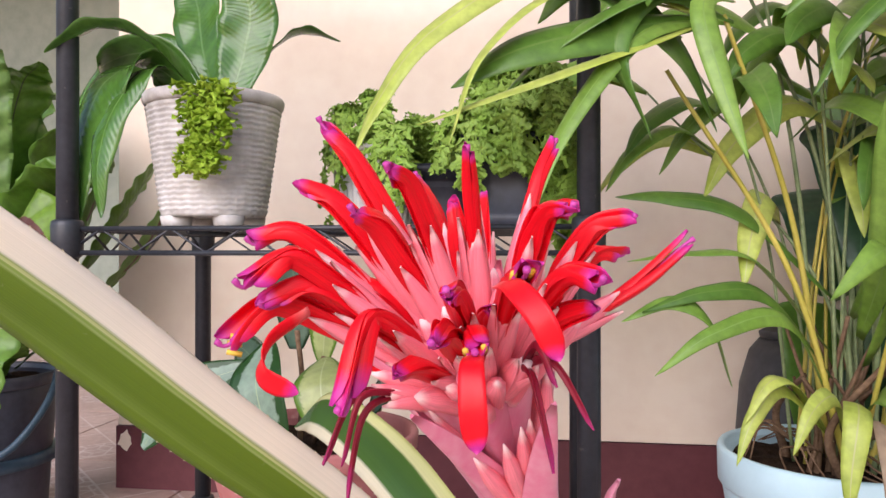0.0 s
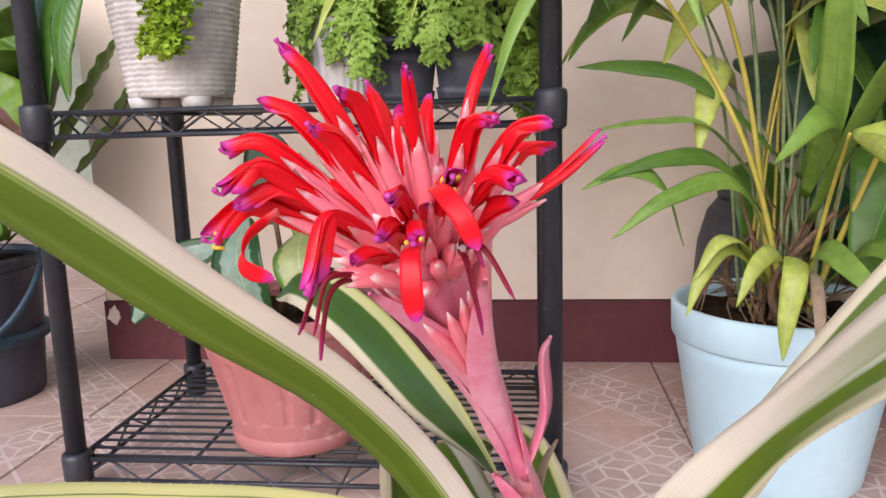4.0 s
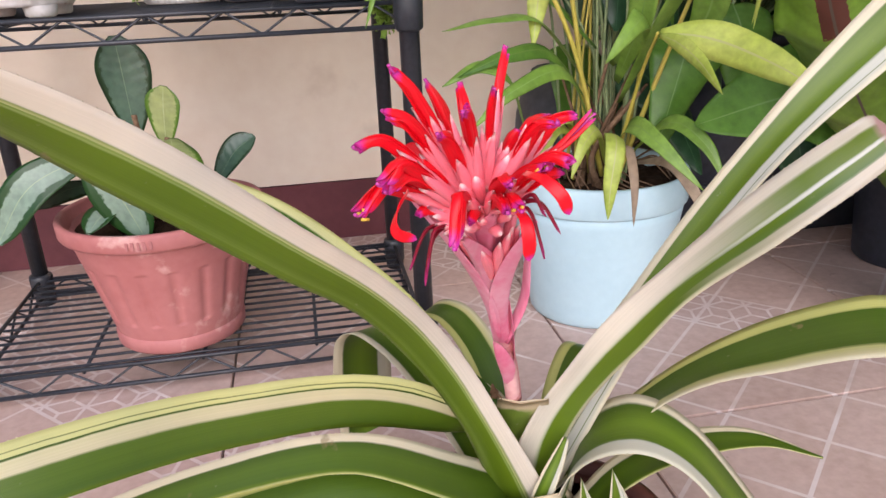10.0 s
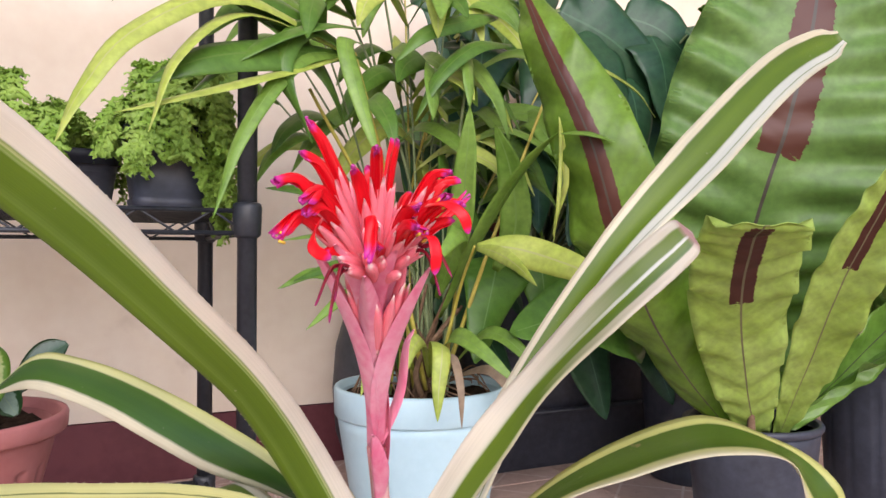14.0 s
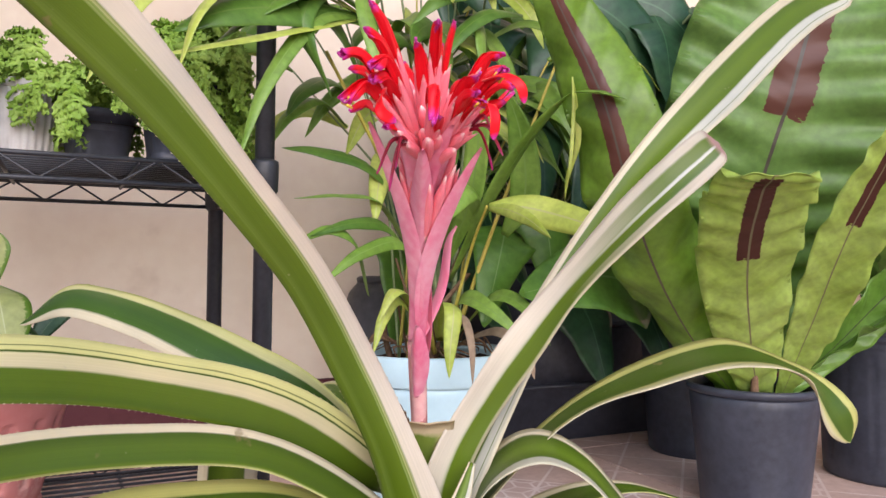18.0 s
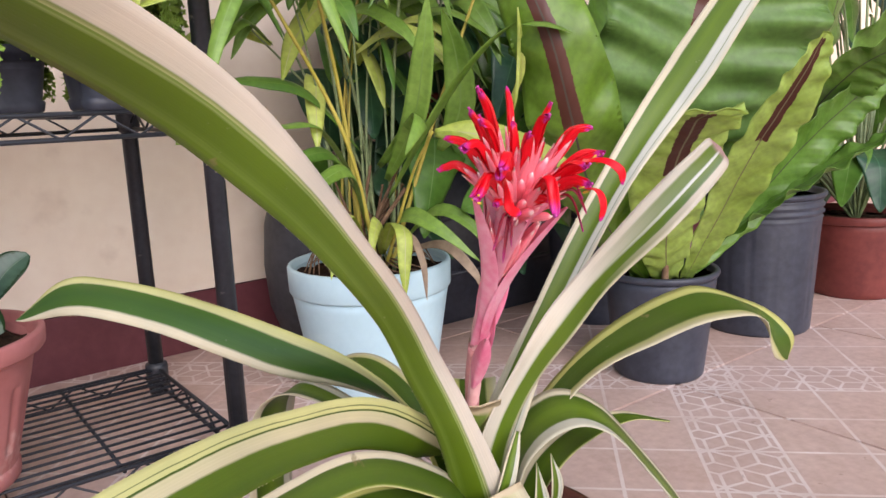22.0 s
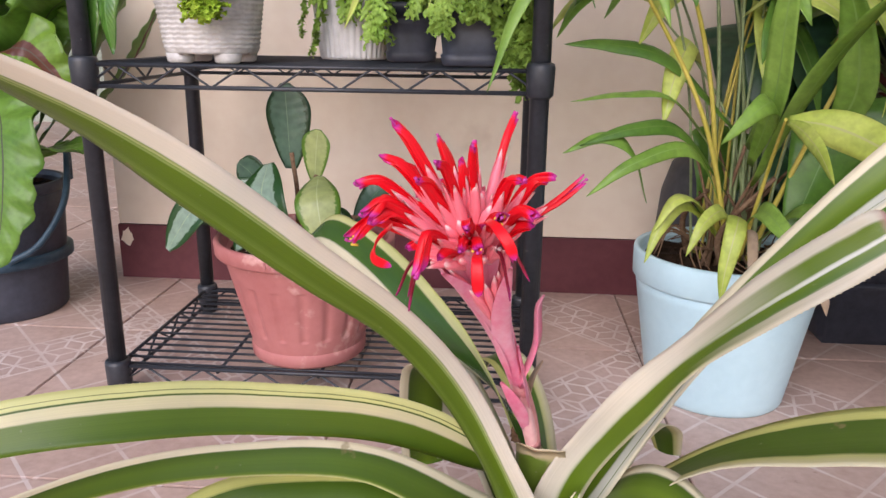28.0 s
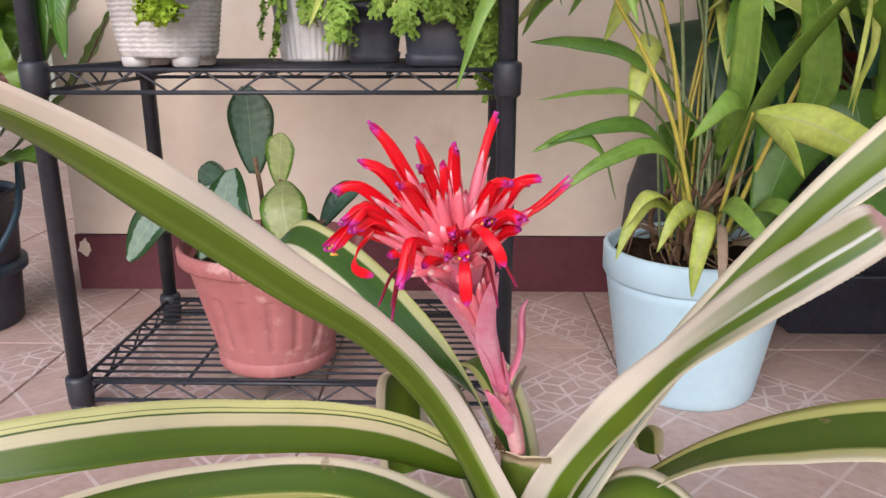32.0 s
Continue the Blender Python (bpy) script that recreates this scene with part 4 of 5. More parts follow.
part("stalk", tube(STALK, lambda s: 0.0050 - 0.0004 * s, 14, 40), M_PINKPALE, brom, "pale pink flower stalk")
strap([(-0.004, -0.498, 0.19), (-0.009, -0.510, 0.235), (-0.0125, -0.5275, 0.271)], [(0.034, 0.0, -0.006), (0.036, 0.0, -0.010), (0.031, 0.0, -0.013)], "stub", -0.15, steps=16, seed=27, ragged=0.12, label="cut pale green leaf stub behind the stalk", spines=False)
part("torn_edge", blade([(-0.0265, -0.5185, 0.271), (-0.029, -0.520, 0.277), (-0.0315, -0.521, 0.284)], taper(0.008, 0.9, 0.2, 0.1), (0.5, -0.6, 0.3), 14, 6, 0.5, 0.3, 3, 0.001, 0, None, 5, 0.3), M_STEM_B, brom, "brown dried edge of the cut stub")
part("stalk_sheath", tube([(-0.0165, -0.519, 0.27), (-0.021, -0.526, 0.295), (-0.029, -0.541, 0.325)], lambda s: 0.0053 + 0.0008 * s, 14, 12), mottled("rosy_sheath", (0.50, 0.19, 0.19), (0.66, 0.30, 0.29), 40, 0.55, 0.3, 6, speck=((0.26, 0.10, 0.07), 0.66, 70.0)), brom, "dull pink sheath round the stalk")
AX = (Vector(STALK[-1]) - Vector(STALK[2])).normalized()
CORE = Vector((-0.058, -0.618, 0.440))
AX1 = AX.cross(Vector((0, 0, 1))).normalized()
AX2 = AX.cross(AX1)


def bract(turn, start, length, flare, w, seed):
    """A pink bract: it sheathes the stalk, then stands off it into a funnel and ends in a point."""
    o = math.cos(turn) * AX1 + math.sin(turn) * AX2
    side = AX.cross(o)
    p0 = spline(STALK, 60)[int(start * 59)]
    pts = [p0 + o * 0.0052, p0 + AX * length * 0.28 + o * 0.0062, p0 + AX * length * 0.6 + o * (0.0075 + flare * 0.27), p0 + AX * length + o * (0.0075 + flare)]
    return part("bract", blade(pts, taper(w, 0.5, 0.55, 0.08, 0.75), side, 32, 12, -0.95, 0.02, 2, 0.0012, 0, None, seed), M_PINK, brom)


for k, (turn, start, length, flare, w) in enumerate([(0.2, 0.36, 0.150, 0.024, 0.0155), (1.45, 0.42, 0.128, 0.021, 0.0155), (2.7, 0.37, 0.140, 0.022, 0.0155), (3.95, 0.45, 0.120, 0.021, 0.0145), (5.2, 0.40, 0.140, 0.023, 0.0155),
                                                      (0.85, 0.56, 0.098, 0.018, 0.0145), (2.1, 0.60, 0.088, 0.017, 0.0145), (3.35, 0.60, 0.088, 0.017, 0.0145), (4.6, 0.57, 0.094, 0.018, 0.0145), (5.85, 0.60, 0.090, 0.017, 0.0145),
                                                      (1.0, 0.26, 0.062, 0.001, 0.013), (4.2, 0.30, 0.066, 0.002, 0.013)]):
    bract(turn, start, length, flare, w, k)
part("dry_bract_tip", blade([(-0.026, -0.527, 0.30), (-0.021, -0.527, 0.325), (-0.014, -0.53, 0.338)], taper(0.012, 0.8, 0.3, 0.1), (0, 1, 0), 12, 4, 0.4), M_DRY, brom, "dried bract tip on the stalk")
part("bract", blade([(-0.03, -0.545, 0.33), (-0.022, -0.555, 0.36), (-0.022, -0.566, 0.388), (-0.018, -0.572, 0.398)], taper(0.014, 0.8, 0.3, 0.1), (0.2, 1, 0), 18, 6, 0.5), M_PINK, brom)


def flower(tip, seed, droop=0.012, mat=None, spread=1.0, petals=3, open_end=1.0, thin=1.0, pistil=True):
    """One tubular flower: a pink sepal cup, three long petals in a bundle that part near the end, anthers and a stigma."""
    rnd = random.Random(seed)
    tip = Vector(tip)
    d = tip - CORE
    rad = d - AX * d.dot(AX)
    base = CORE + rad.normalized() * min(0.018, rad.length * 0.3) + AX * (-0.004 + 0.25 * d.dot(AX))
    way = tip - base
    bend = (AX * 0.7 + Vector((0, 0, 0.7))).normalized()
    p1 = base + way * 0.42 + bend * droop * 0.86
    p2 = base + way * 0.7 + bend * droop
    cup_end = base + way * 0.44 + bend * droop * 0.92
    cup = part("sepal_cup", tube([base - way * 0.10, base + way * 0.1 + bend * droop * 0.3, base + way * 0.3 + bend * droop * 0.62, cup_end], lambda s: (0.0024 + 0.0011 * math.sin(s * 2.8)) * (1 - 0.45 * s * s), 10, 14), M_SEPAL, brom)
    axis = way.normalized()
    e1 = axis.cross(Vector((0.3, 0.2, 0.9))).normalized()
    e2 = axis.cross(e1)
    a0 = rnd.uniform(0, 2.0)
    for k in range(3):
        o = math.cos(a0 + 2.094 * k) * e1 + math.sin(a0 + 2.094 * k) * e2
        top = rnd.uniform(0.48, 0.60)
        pts = [base - way * 0.04 + o * 0.0022, base + way * 0.2 + bend * droop * 0.45 + o * 0.0036, base + way * top + bend * droop * 0.95 + o * 0.0034]
        part("sepal", blade(pts, taper(0.0056, 0.8, 0.45, 0.06, 0.8), axis.cross(o), 12, 4, -0.75, 0.0, 2, 0.0008, 0, None, seed + k), M_SEPAL, cup)
    start = base + way * 0.26 + bend * droop * 0.55
    for k in range(petals):
        a = a0 + 1.05 + 2.094 * k + rnd.uniform(-0.3, 0.3)
        o = math.cos(a) * e1 + math.sin(a) * e2
        f = spread * rnd.uniform(0.6, 1.3)
        end = tip + o * 0.0021 * f * open_end + axis * rnd.uniform(-0.003, 0.002)
        pts = [start + o * 0.0010, p1 + o * 0.0016, p2 + o * (0.0014 + 0.0008 * f * open_end), end]
        w = 0.0064 * thin * rnd.uniform(0.88, 1.12)
        part("petal", blade(pts, lambda s, w=w: w * (1 - 0.3 * s * s) * (0.66 + 0.42 * math.sin(min(1, s * 1.2) * 2.5)) * (1 if s < 0.9 else max(0.2, math.sqrt(max(0.0, 1 - ((s - 0.9) / 0.1) ** 2)))), axis.cross(o), 22, 6, -0.85, 0.05, 3, 0.0009, 0, None, seed * 7 + k), mat or M_RED, cup)
    if pistil:
        part("stigma", tube([p2, tip - axis * 0.002, tip + axis * 0.0015], lambda s: 0.0005 if s < 0.8 else 0.0008, 8, 12), M_VIOLET, cup, "violet stigma on a thin style")
        for k in range(3):
            if spread < 1.2:
                break
            q = tip - axis * 0.005 + e1 * 0.0022 * math.cos(2.1 * k) + e2 * 0.0022 * math.sin(2.1 * k)
            part("anther", tube([q, q + axis * 0.0035], 0.0007, 6, 3), M_YELLOW, cup, "small yellow anther")
    return cup


for k, (tip, droop, spread) in enumerate([((-0.0972, -0.6307, 0.5032), 0.004, 0.8), ((-0.0737, -0.6584, 0.4880), 0.008, 0.4), ((-0.1014, -0.636, 0.4865), 0.006, 0.5), ((-0.0828, -0.6536, 0.4794), 0.005, 0.4), ((-0.1139, -0.636, 0.4730), 0.009, 1.0),
                                           ((-0.1073, -0.6581, 0.4632), 0.011, 0.7), ((-0.104, -0.652, 0.458), 0.008, 0.8), ((-0.116, -0.648, 0.4487), 0.011, 1.3), ((-0.081, -0.6692, 0.4383), 0.016, 0.9), ((-0.0614, -0.6757, 0.4526), 0.004, 0.4), ((-0.0591, -0.6723, 0.4623), 0.004, 0.5),
                                           ((-0.0581, -0.6447, 0.4932), 0.004, 0.5), ((-0.038, -0.5886, 0.5026), 0.003, 0.9), ((-0.0347, -0.6518, 0.4796), 0.008, 0.9), ((-0.0028, -0.6093, 0.4727), -0.003, 1.1), ((-0.0287, -0.654, 0.4639), 0.006, 1.0),
                                           ((-0.078, -0.600, 0.492), 0.003, 0.6), ((-0.095, -0.600, 0.476), 0.006, 0.8), ((-0.060, -0.585, 0.487), 0.003, 0.7), ((-0.02, -0.632, 0.478), 0.006, 0.8), ((-0.018, -0.59, 0.47), 0.006, 0.8), ((-0.09, -0.585, 0.458), 0.006, 0.8)]):
    flower(tip, 40 + k, droop * 1.1 + 0.001, None, spread, thin=0.5 if k in (11, 14) else 0.8 if k == 12 else 1.0)
# short flowers among the long ones
rnd = random.Random(14)
for k in range(8):
    a, h = k * 2.39996 + 0.7, 0.25 + 0.08 * k
    o = math.cos(a) * AX1 + math.sin(a) * AX2
    tip = CORE + (o * math.sqrt(1 - h * h) + AX * (h + 0.25)).normalized() * rnd.uniform(0.036, 0.046)
    flower(tip, 120 + k, 0.003, None, rnd.uniform(0.2, 0.7), pistil=False)
flower((-0.044, -0.668, 0.466), 80, 0.004, None, 1.25)
flower((-0.054, -0.668, 0.450), 81, 0.006, None, 1.25)
for k, tip in enumerate([(-0.0912, -0.6393, 0.4154), (-0.0348, -0.6481, 0.4302)]):
    flower(tip, 90 + k, 0.014, M_WILT, 2.4, 3, 1.6, 0.34, False)


def free_petal(pts, w, seed, side, label):
    part("petal", blade(pts, lambda s: w * (0.7 + 0.5 * math.sin(min(1, s) * 2.4)) * (1 if s < 0.8 else max(0.12, math.sqrt(max(0.0, 1 - ((s - 0.8) / 0.2) ** 2)))), side, 28, 6, -0.18, 0.05, 2, 0.0009, 0, None, seed), M_RED, brom, label)


free_petal([(-0.095, -0.647, 0.456), (-0.101, -0.6555, 0.450), (-0.1015, -0.658, 0.443), (-0.094, -0.6575, 0.439)], 0.0045, 1, (0.3, -0.3, 0.9), "scarlet petal curled downwards")
free_petal([(-0.05, -0.660, 0.463), (-0.046, -0.672, 0.463), (-0.041, -0.678, 0.458), (-0.0375, -0.677, 0.450)], 0.0043, 2, (0.8, -0.1, 0.4), "broad scarlet petal bent down")
free_petal([(-0.054, -0.664, 0.449), (-0.054, -0.674, 0.448), (-0.0535, -0.677, 0.441), (-0.053, -0.675, 0.432)], 0.0045, 4, (1, 0, 0), "broad scarlet petal hanging down")
# pale calyx tubes that show between the bracts
rnd = random.Random(8)
for k in range(16):
    a = k * 2.39996 + 0.3
    o = math.cos(a) * AX1 + math.sin(a) * AX2
    p = CORE + o * 0.005 - AX * 0.060
    q = CORE + o * (0.015 + 0.004 * rnd.random()) - AX * rnd.uniform(-0.006, 0.018)
    part("sepal", tube([p, p.lerp(q, 0.5) - o * 0.001, q], lambda s: 0.0027 * (0.7 + 0.4 * math.sin(s * 2.6)) * (1 if s < 0.6 else max(0.1, math.cos((s - 0.6) / 0.4 * 1.5))), 8, 16), M_SEPAL, brom)
# slim sepals that fill the middle of the head
rnd = random.Random(5)
for k in range(25, 64):
    a, h = k * 2.39996, 0.02 + 0.98 * (k / 63)
    o = math.cos(a) * AX1 + math.sin(a) * AX2
    out = math.sqrt(max(0.0, 1 - h * h))
    p = CORE + o * 0.009 * out + AX * (0.020 * h - 0.020)
    way = (o * (0.85 * out + 0.1) + AX * (0.75 + 0.4 * h) + Vector((rnd.uniform(-0.12, 0.12), rnd.uniform(-0.12, 0.12), rnd.uniform(-0.1, 0.1)))).normalized()
    q = p + way * rnd.uniform(0.022, 0.031)
    r = rnd.uniform(0.0021, 0.0029)
    part("sepal", tube([p, p.lerp(q, 0.5) + AX * 0.0015, q], lambda s, r=r: r * (0.75 + 0.35 * math.sin(s * 2.6)) * (1 if s < 0.7 else max(0.12, math.cos((s - 0.7) / 0.3 * 1.5))), 8, 12), M_SEPAL, brom)


# ---- nest ferns ----
def crown(name, x, y, z, label, category="fern"):
    return tagged(empty(name, Matrix.Translation((x, y, z))), label, category, "potted plants of the porch")


def nest_leaf(plant, pts, w, mat, side=None, wave=0.12, waves=7, seed=0, tip=0.06, peak=0.55, base=0.22, fold=0.12, steps=80, power=0.7, corrugate=0.0065, folds=12):
    o = plant.matrix_world.translation
    pts = [Vector(p) - o for p in pts]
    corrugate = min(corrugate, 0.045 * w)
    return part("frond", blade(pts, taper(w, base, peak, tip, power), side, steps, 14, fold, wave, waves, 0.0014, 0, None, seed, 0.04, corrugate, folds), mat, plant)


nest = crown("nest_fern", NEST[0], NEST[1], FLOOR + 0.16, "nest fern with broad wavy light green fronds and brown spore patches")
nest_leaf(nest, [(0.665, -0.20, 0.19), (0.60, -0.245, 0.27), (0.525, -0.305, 0.375), (0.462, -0.378, 0.45), (0.435, -0.42, 0.472)], 0.122, M_NEST, (0.72, -0.45, 0.0), 0.14, 5, 1, 0.62, 0.65, 0.32, -0.1, power=0.3)
nest_leaf(nest, [(0.675, -0.17, 0.19), (0.61, -0.21, 0.34), (0.565, -0.29, 0.48), (0.57, -0.335, 0.60), (0.60, -0.35, 0.74), (0.65, -0.32, 0.90)], 0.29, M_NEST_BIG, (0.75, -0.55, 0.0), 0.05, 8, 2, 0.1, 0.6, 0.25, 0.1, 130, corrugate=0.0135, folds=13)
nest_leaf(nest, [(0.70, -0.21, 0.19), (0.66, -0.29, 0.30), (0.615, -0.375, 0.415), (0.595, -0.44, 0.50), (0.59, -0.475, 0.56)], 0.078, M_NEST, (0.8, -0.1, -0.5), 0.10, 7, 3, 0.15, 0.5, 0.25, 0.3)
nest_leaf(nest, [(0.72, -0.20, 0.19), (0.82, -0.24, 0.29), (0.90, -0.29, 0.39), (0.97, -0.34, 0.47), (1.04, -0.39, 0.53)], 0.09, M_NEST_PLAIN, (0.6, -0.1, -0.6), 0.12, 7, 4, 0.1, 0.55, 0.2, 0.3)
nest_leaf(nest, [(0.73, -0.18, 0.19), (0.82, -0.25, 0.28), (0.92, -0.33, 0.36), (1.02, -0.40, 0.42)], 0.095, M_NEST_PLAIN, None, 0.16, 7, 5, 0.1, 0.5, 0.2, 0.2)
nest_leaf(nest, [(0.65, -0.17, 0.19), (0.55, -0.18, 0.285), (0.455, -0.215, 0.38), (0.380, -0.255, 0.47), (0.348, -0.245, 0.58), (0.325, -0.19, 0.70), (0.33, -0.12, 0.80)], 0.125, M_NEST_STRIP, (0.55, -0.75, 0.2), 0.26, 5, 6, 0.05, 0.42, 0.25, -0.5)
nest_leaf(nest, [(0.66, -0.15, 0.19), (0.60, -0.10, 0.32), (0.54, -0.08, 0.46), (0.50, -0.08, 0.58), (0.47, -0.10, 0.66)], 0.14, M_NEST_PLAIN, None, 0.1, 7, 7, 0.1, 0.6, 0.2, 0.2)
nest_leaf(nest, [(0.69, -0.14, 0.19), (0.70, -0.06, 0.36), (0.72, -0.02, 0.54), (0.75, -0.02, 0.72)], 0.17, M_NEST_PLAIN, (1, -0.2, 0), 0.08, 7, 8, 0.1, 0.6, 0.2, 0.2)
nest_leaf(nest, [(0.72, -0.15, 0.19), (0.80, -0.10, 0.36), (0.88, -0.10, 0.55), (0.95, -0.14, 0.72)], 0.17, M_NEST_BIG, (0.9, -0.4, 0), 0.08, 7, 9, 0.1, 0.6, 0.2, 0.2)
part("root_fibre", tube([(-0.05, -0.045, -0.01), (-0.06, -0.055, 0.05), (-0.07, -0.07, 0.075)], lambda s: 0.007 * (1.1 - s), 10, 10), M_STEM_B, nest, "brown fibrous heart of the fern")

nest2 = crown("nest_fern", BIGPOT[0], BIGPOT[1], FLOOR + 0.25, "nest fern with dark glossy fronds in the large pot")
for k in range(11):
    a = k * 2.4 + 0.5
    lean = 0.14 + 0.22 * ((k * 0.618) % 1)
    h = 0.5 + 0.2 * ((k * 0.37) % 1)
    c, s_ = math.cos(a), math.sin(a)
    x, y = BIGPOT
    nest_leaf(nest2, [(x + 0.02 * c, y + 0.02 * s_, 0.27), (x + 0.09 * c, y + 0.09 * s_, 0.27 + h * 0.38), (x + lean * 0.75 * c, y + lean * 0.75 * s_, 0.27 + h * 0.75), (x + lean * 1.3 * c, y + lean * 1.3 * s_, 0.27 + h)], 0.13, M_NEST_PLAIN if k % 3 else M_NEST, None, 0.12, 7, 30 + k, 0.1, 0.6, 0.2, 0.2, 64)

for k, (pts, w) in enumerate([([(1.05, -0.12, 0.28), (1.02, -0.16, 0.5), (1.05, -0.2, 0.75), (1.12, -0.22, 0.98)], 0.22), ([(1.08, -0.14, 0.28), (1.08, -0.24, 0.44), (1.10, -0.34, 0.58), (1.16, -0.42, 0.66)], 0.13), ([(1.04, -0.15, 0.28), (0.97, -0.25, 0.42), (0.93, -0.36, 0.52), (0.93, -0.45, 0.56)], 0.11)]):
    nest_leaf(nest2, pts, w, M_NEST_PLAIN, (1, -0.3, 0) if k == 0 else (0.8, -0.2, -0.4), 0.1, 7, 140 + k, 0.1, 0.6, 0.2, 0.2)

left = crown("nest_fern", -0.99, 0.33, FLOOR + 0.22, "nest fern with broad fronds in the handled pot")
for k, (a, lean, h, w) in enumerate([(-0.9, 0.22, 0.22, 0.13), (-0.35, 0.26, 0.34, 0.13), (-1.6, 0.25, 0.30, 0.14), (0.3, 0.18, 0.45, 0.13), (-2.3, 0.25, 0.32, 0.13), (1.2, 0.12, 0.5, 0.13), (2.4, 0.2, 0.45, 0.13), (-0.6, 0.30, 0.10, 0.12), (-1.1, 0.12, 0.55, 0.14), (-0.1, 0.1, 0.52, 0.12)]):
    c, s_ = math.cos(a), math.sin(a)
    x, y = -0.99, 0.33
    nest_leaf(left, [(x + 0.02 * c, y + 0.02 * s_, 0.24), (x + lean * 0.4 * c, y + lean * 0.4 * s_, 0.26 + h * 0.5), (x + lean * 0.8 * c, y + lean * 0.8 * s_, 0.26 + h * 0.9), (x + lean * 1.25 * c, y + lean * 1.25 * s_, 0.26 + h)], w, M_NEST_PLAIN if k % 2 else M_NEST_BIG, None, 0.12, 6, 60 + k, 0.12, 0.6, 0.2, 0.2, 64)

for k, (pts, w, mat) in enumerate([
    ([(-0.97, 0.30, 0.27), (-0.88, 0.21, 0.44), (-0.81, 0.12, 0.40), (-0.795, 0.08, 0.30), (-0.81, 0.06, 0.19)], 0.12, M_NEST_PLAIN),
    ([(-0.98, 0.31, 0.27), (-0.90, 0.24, 0.46), (-0.81, 0.20, 0.51), (-0.73, 0.19, 0.44)], 0.12, M_NEST_STRIP),
    ([(-0.97, 0.33, 0.27), (-0.90, 0.30, 0.42), (-0.82, 0.28, 0.55), (-0.78, 0.27, 0.62)], 0.12, M_NEST_PLAIN),
    ([(-0.96, 0.36, 0.27), (-0.88, 0.40, 0.44), (-0.83, 0.42, 0.57), (-0.80, 0.43, 0.66)], 0.08, M_NEST_BIG),
    ([(-0.96, 0.36, 0.27), (-0.86, 0.41, 0.42), (-0.78, 0.43, 0.55), (-0.72, 0.44, 0.64)], 0.07, M_NEST_PLAIN),
    ([(-0.95, 0.37, 0.27), (-0.84, 0.42, 0.38), (-0.76, 0.44, 0.47), (-0.69, 0.44, 0.58)], 0.06, M_NEST_BIG),
]):
    nest_leaf(left, pts, w, mat, (0.8, -0.1, 0.3) if k < 3 else None, 0.14 if k < 3 else 0.05, 6, 160 + k, 0.12, 0.6, 0.25, 0.15, 64)

# glossy strap leaves of the plant in the basket pot
basket = crown("foliage_plant", -0.447, 0.062, 0.64, "glossy strap leaved plant in the basket weave pot", "plant")
M_GLOSS = plant_leaf("glossy_dark_strap_leaf", (0.05, 0.14, 0.018), (0.10, 0.23, 0.04), 0.2, 0.12, 30, spec=0.6, mid=((0.12, 0.24, 0.06), 0.02), clear=0.15)
for k, (pts, w, side) in enumerate([
    ([(-0.01, 0.0, 0.0), (-0.07, -0.02, 0.06), (-0.125, -0.035, 0.03), (-0.15, -0.045, -0.05), (-0.15, -0.05, -0.14)], 0.08, (0.9, -0.3, 0.1)),
    ([(-0.01, 0.0, 0.0), (-0.06, -0.03, 0.05), (-0.095, -0.05, 0.01), (-0.115, -0.06, -0.06), (-0.112, -0.06, -0.13)], 0.05, (0.9, -0.3, 0.0)),
    ([(-0.01, 0.02, 0.0), (-0.08, 0.03, 0.08), (-0.16, 0.02, 0.07), (-0.19, 0.01, 0.0), (-0.2, 0.0, -0.06)], 0.06, (0.7, -0.3, 0.5)),
    ([(0.0, 0.01, 0.0), (-0.03, 0.03, 0.09), (-0.05, 0.05, 0.16), (-0.09, 0.05, 0.20)], 0.07, (1.0, -0.2, 0.1)),
    ([(0.01, 0.01, 0.0), (0.03, 0.02, 0.08), (0.035, 0.02, 0.14), (0.0, 0.01, 0.20)], 0.075, (1.0, 0.1, 0.0)),
    ([(0.0, 0.02, 0.0), (-0.07, 0.06, 0.07), (-0.13, 0.08, 0.10), (-0.2, 0.09, 0.09)], 0.06, (0.4, 0.3, 0.8)),
    ([(0.01, 0.03, 0.0), (0.04, 0.06, 0.08), (0.08, 0.09, 0.12), (0.13, 0.10, 0.11)], 0.05, None),
    ([(0.0, -0.01, 0.0), (-0.05, -0.05, 0.07), (-0.11, -0.07, 0.09), (-0.17, -0.08, 0.06)], 0.05, None),
]):
    part("leaf", blade(pts, taper(w, 0.35, 0.5, 0.06, 0.8), side, 34, 8, 0.2, 0.07, 4, 0.0014, 0, None, k, 0.05), M_GLOSS, basket)
bm = bmesh.new()
rnd = random.Random(9)
for k in range(620):
    z = 0.02 - 0.105 * rnd.random() ** 0.8
    x = 0.036 + 0.008 * z / 0.1 + max(-0.032, min(0.032, rnd.gauss(0, 0.014))) * (1.15 + 5 * z)
    p = Vector((x, -0.083 + 0.012 * min(0, z) / 0.1 + rnd.uniform(-0.012, 0.004), z))
    d = Vector((rnd.uniform(-1, 1), rnd.uniform(-1, 0.0), rnd.uniform(-1, 0.2))).normalized()
    blade([p, p + d * 0.006 + Vector((0, -0.003, 0)), p + d * 0.010], taper(0.0095, 0.6, 0.5, 0.4), None, 4, 4, 0.5, 0.6, 2, 0.0005, 0, bm, k)
tagged(part("moss_clump", bm, M_MOSS, basket, "bright green mossy trail hanging over the rim"), kind="stuff")


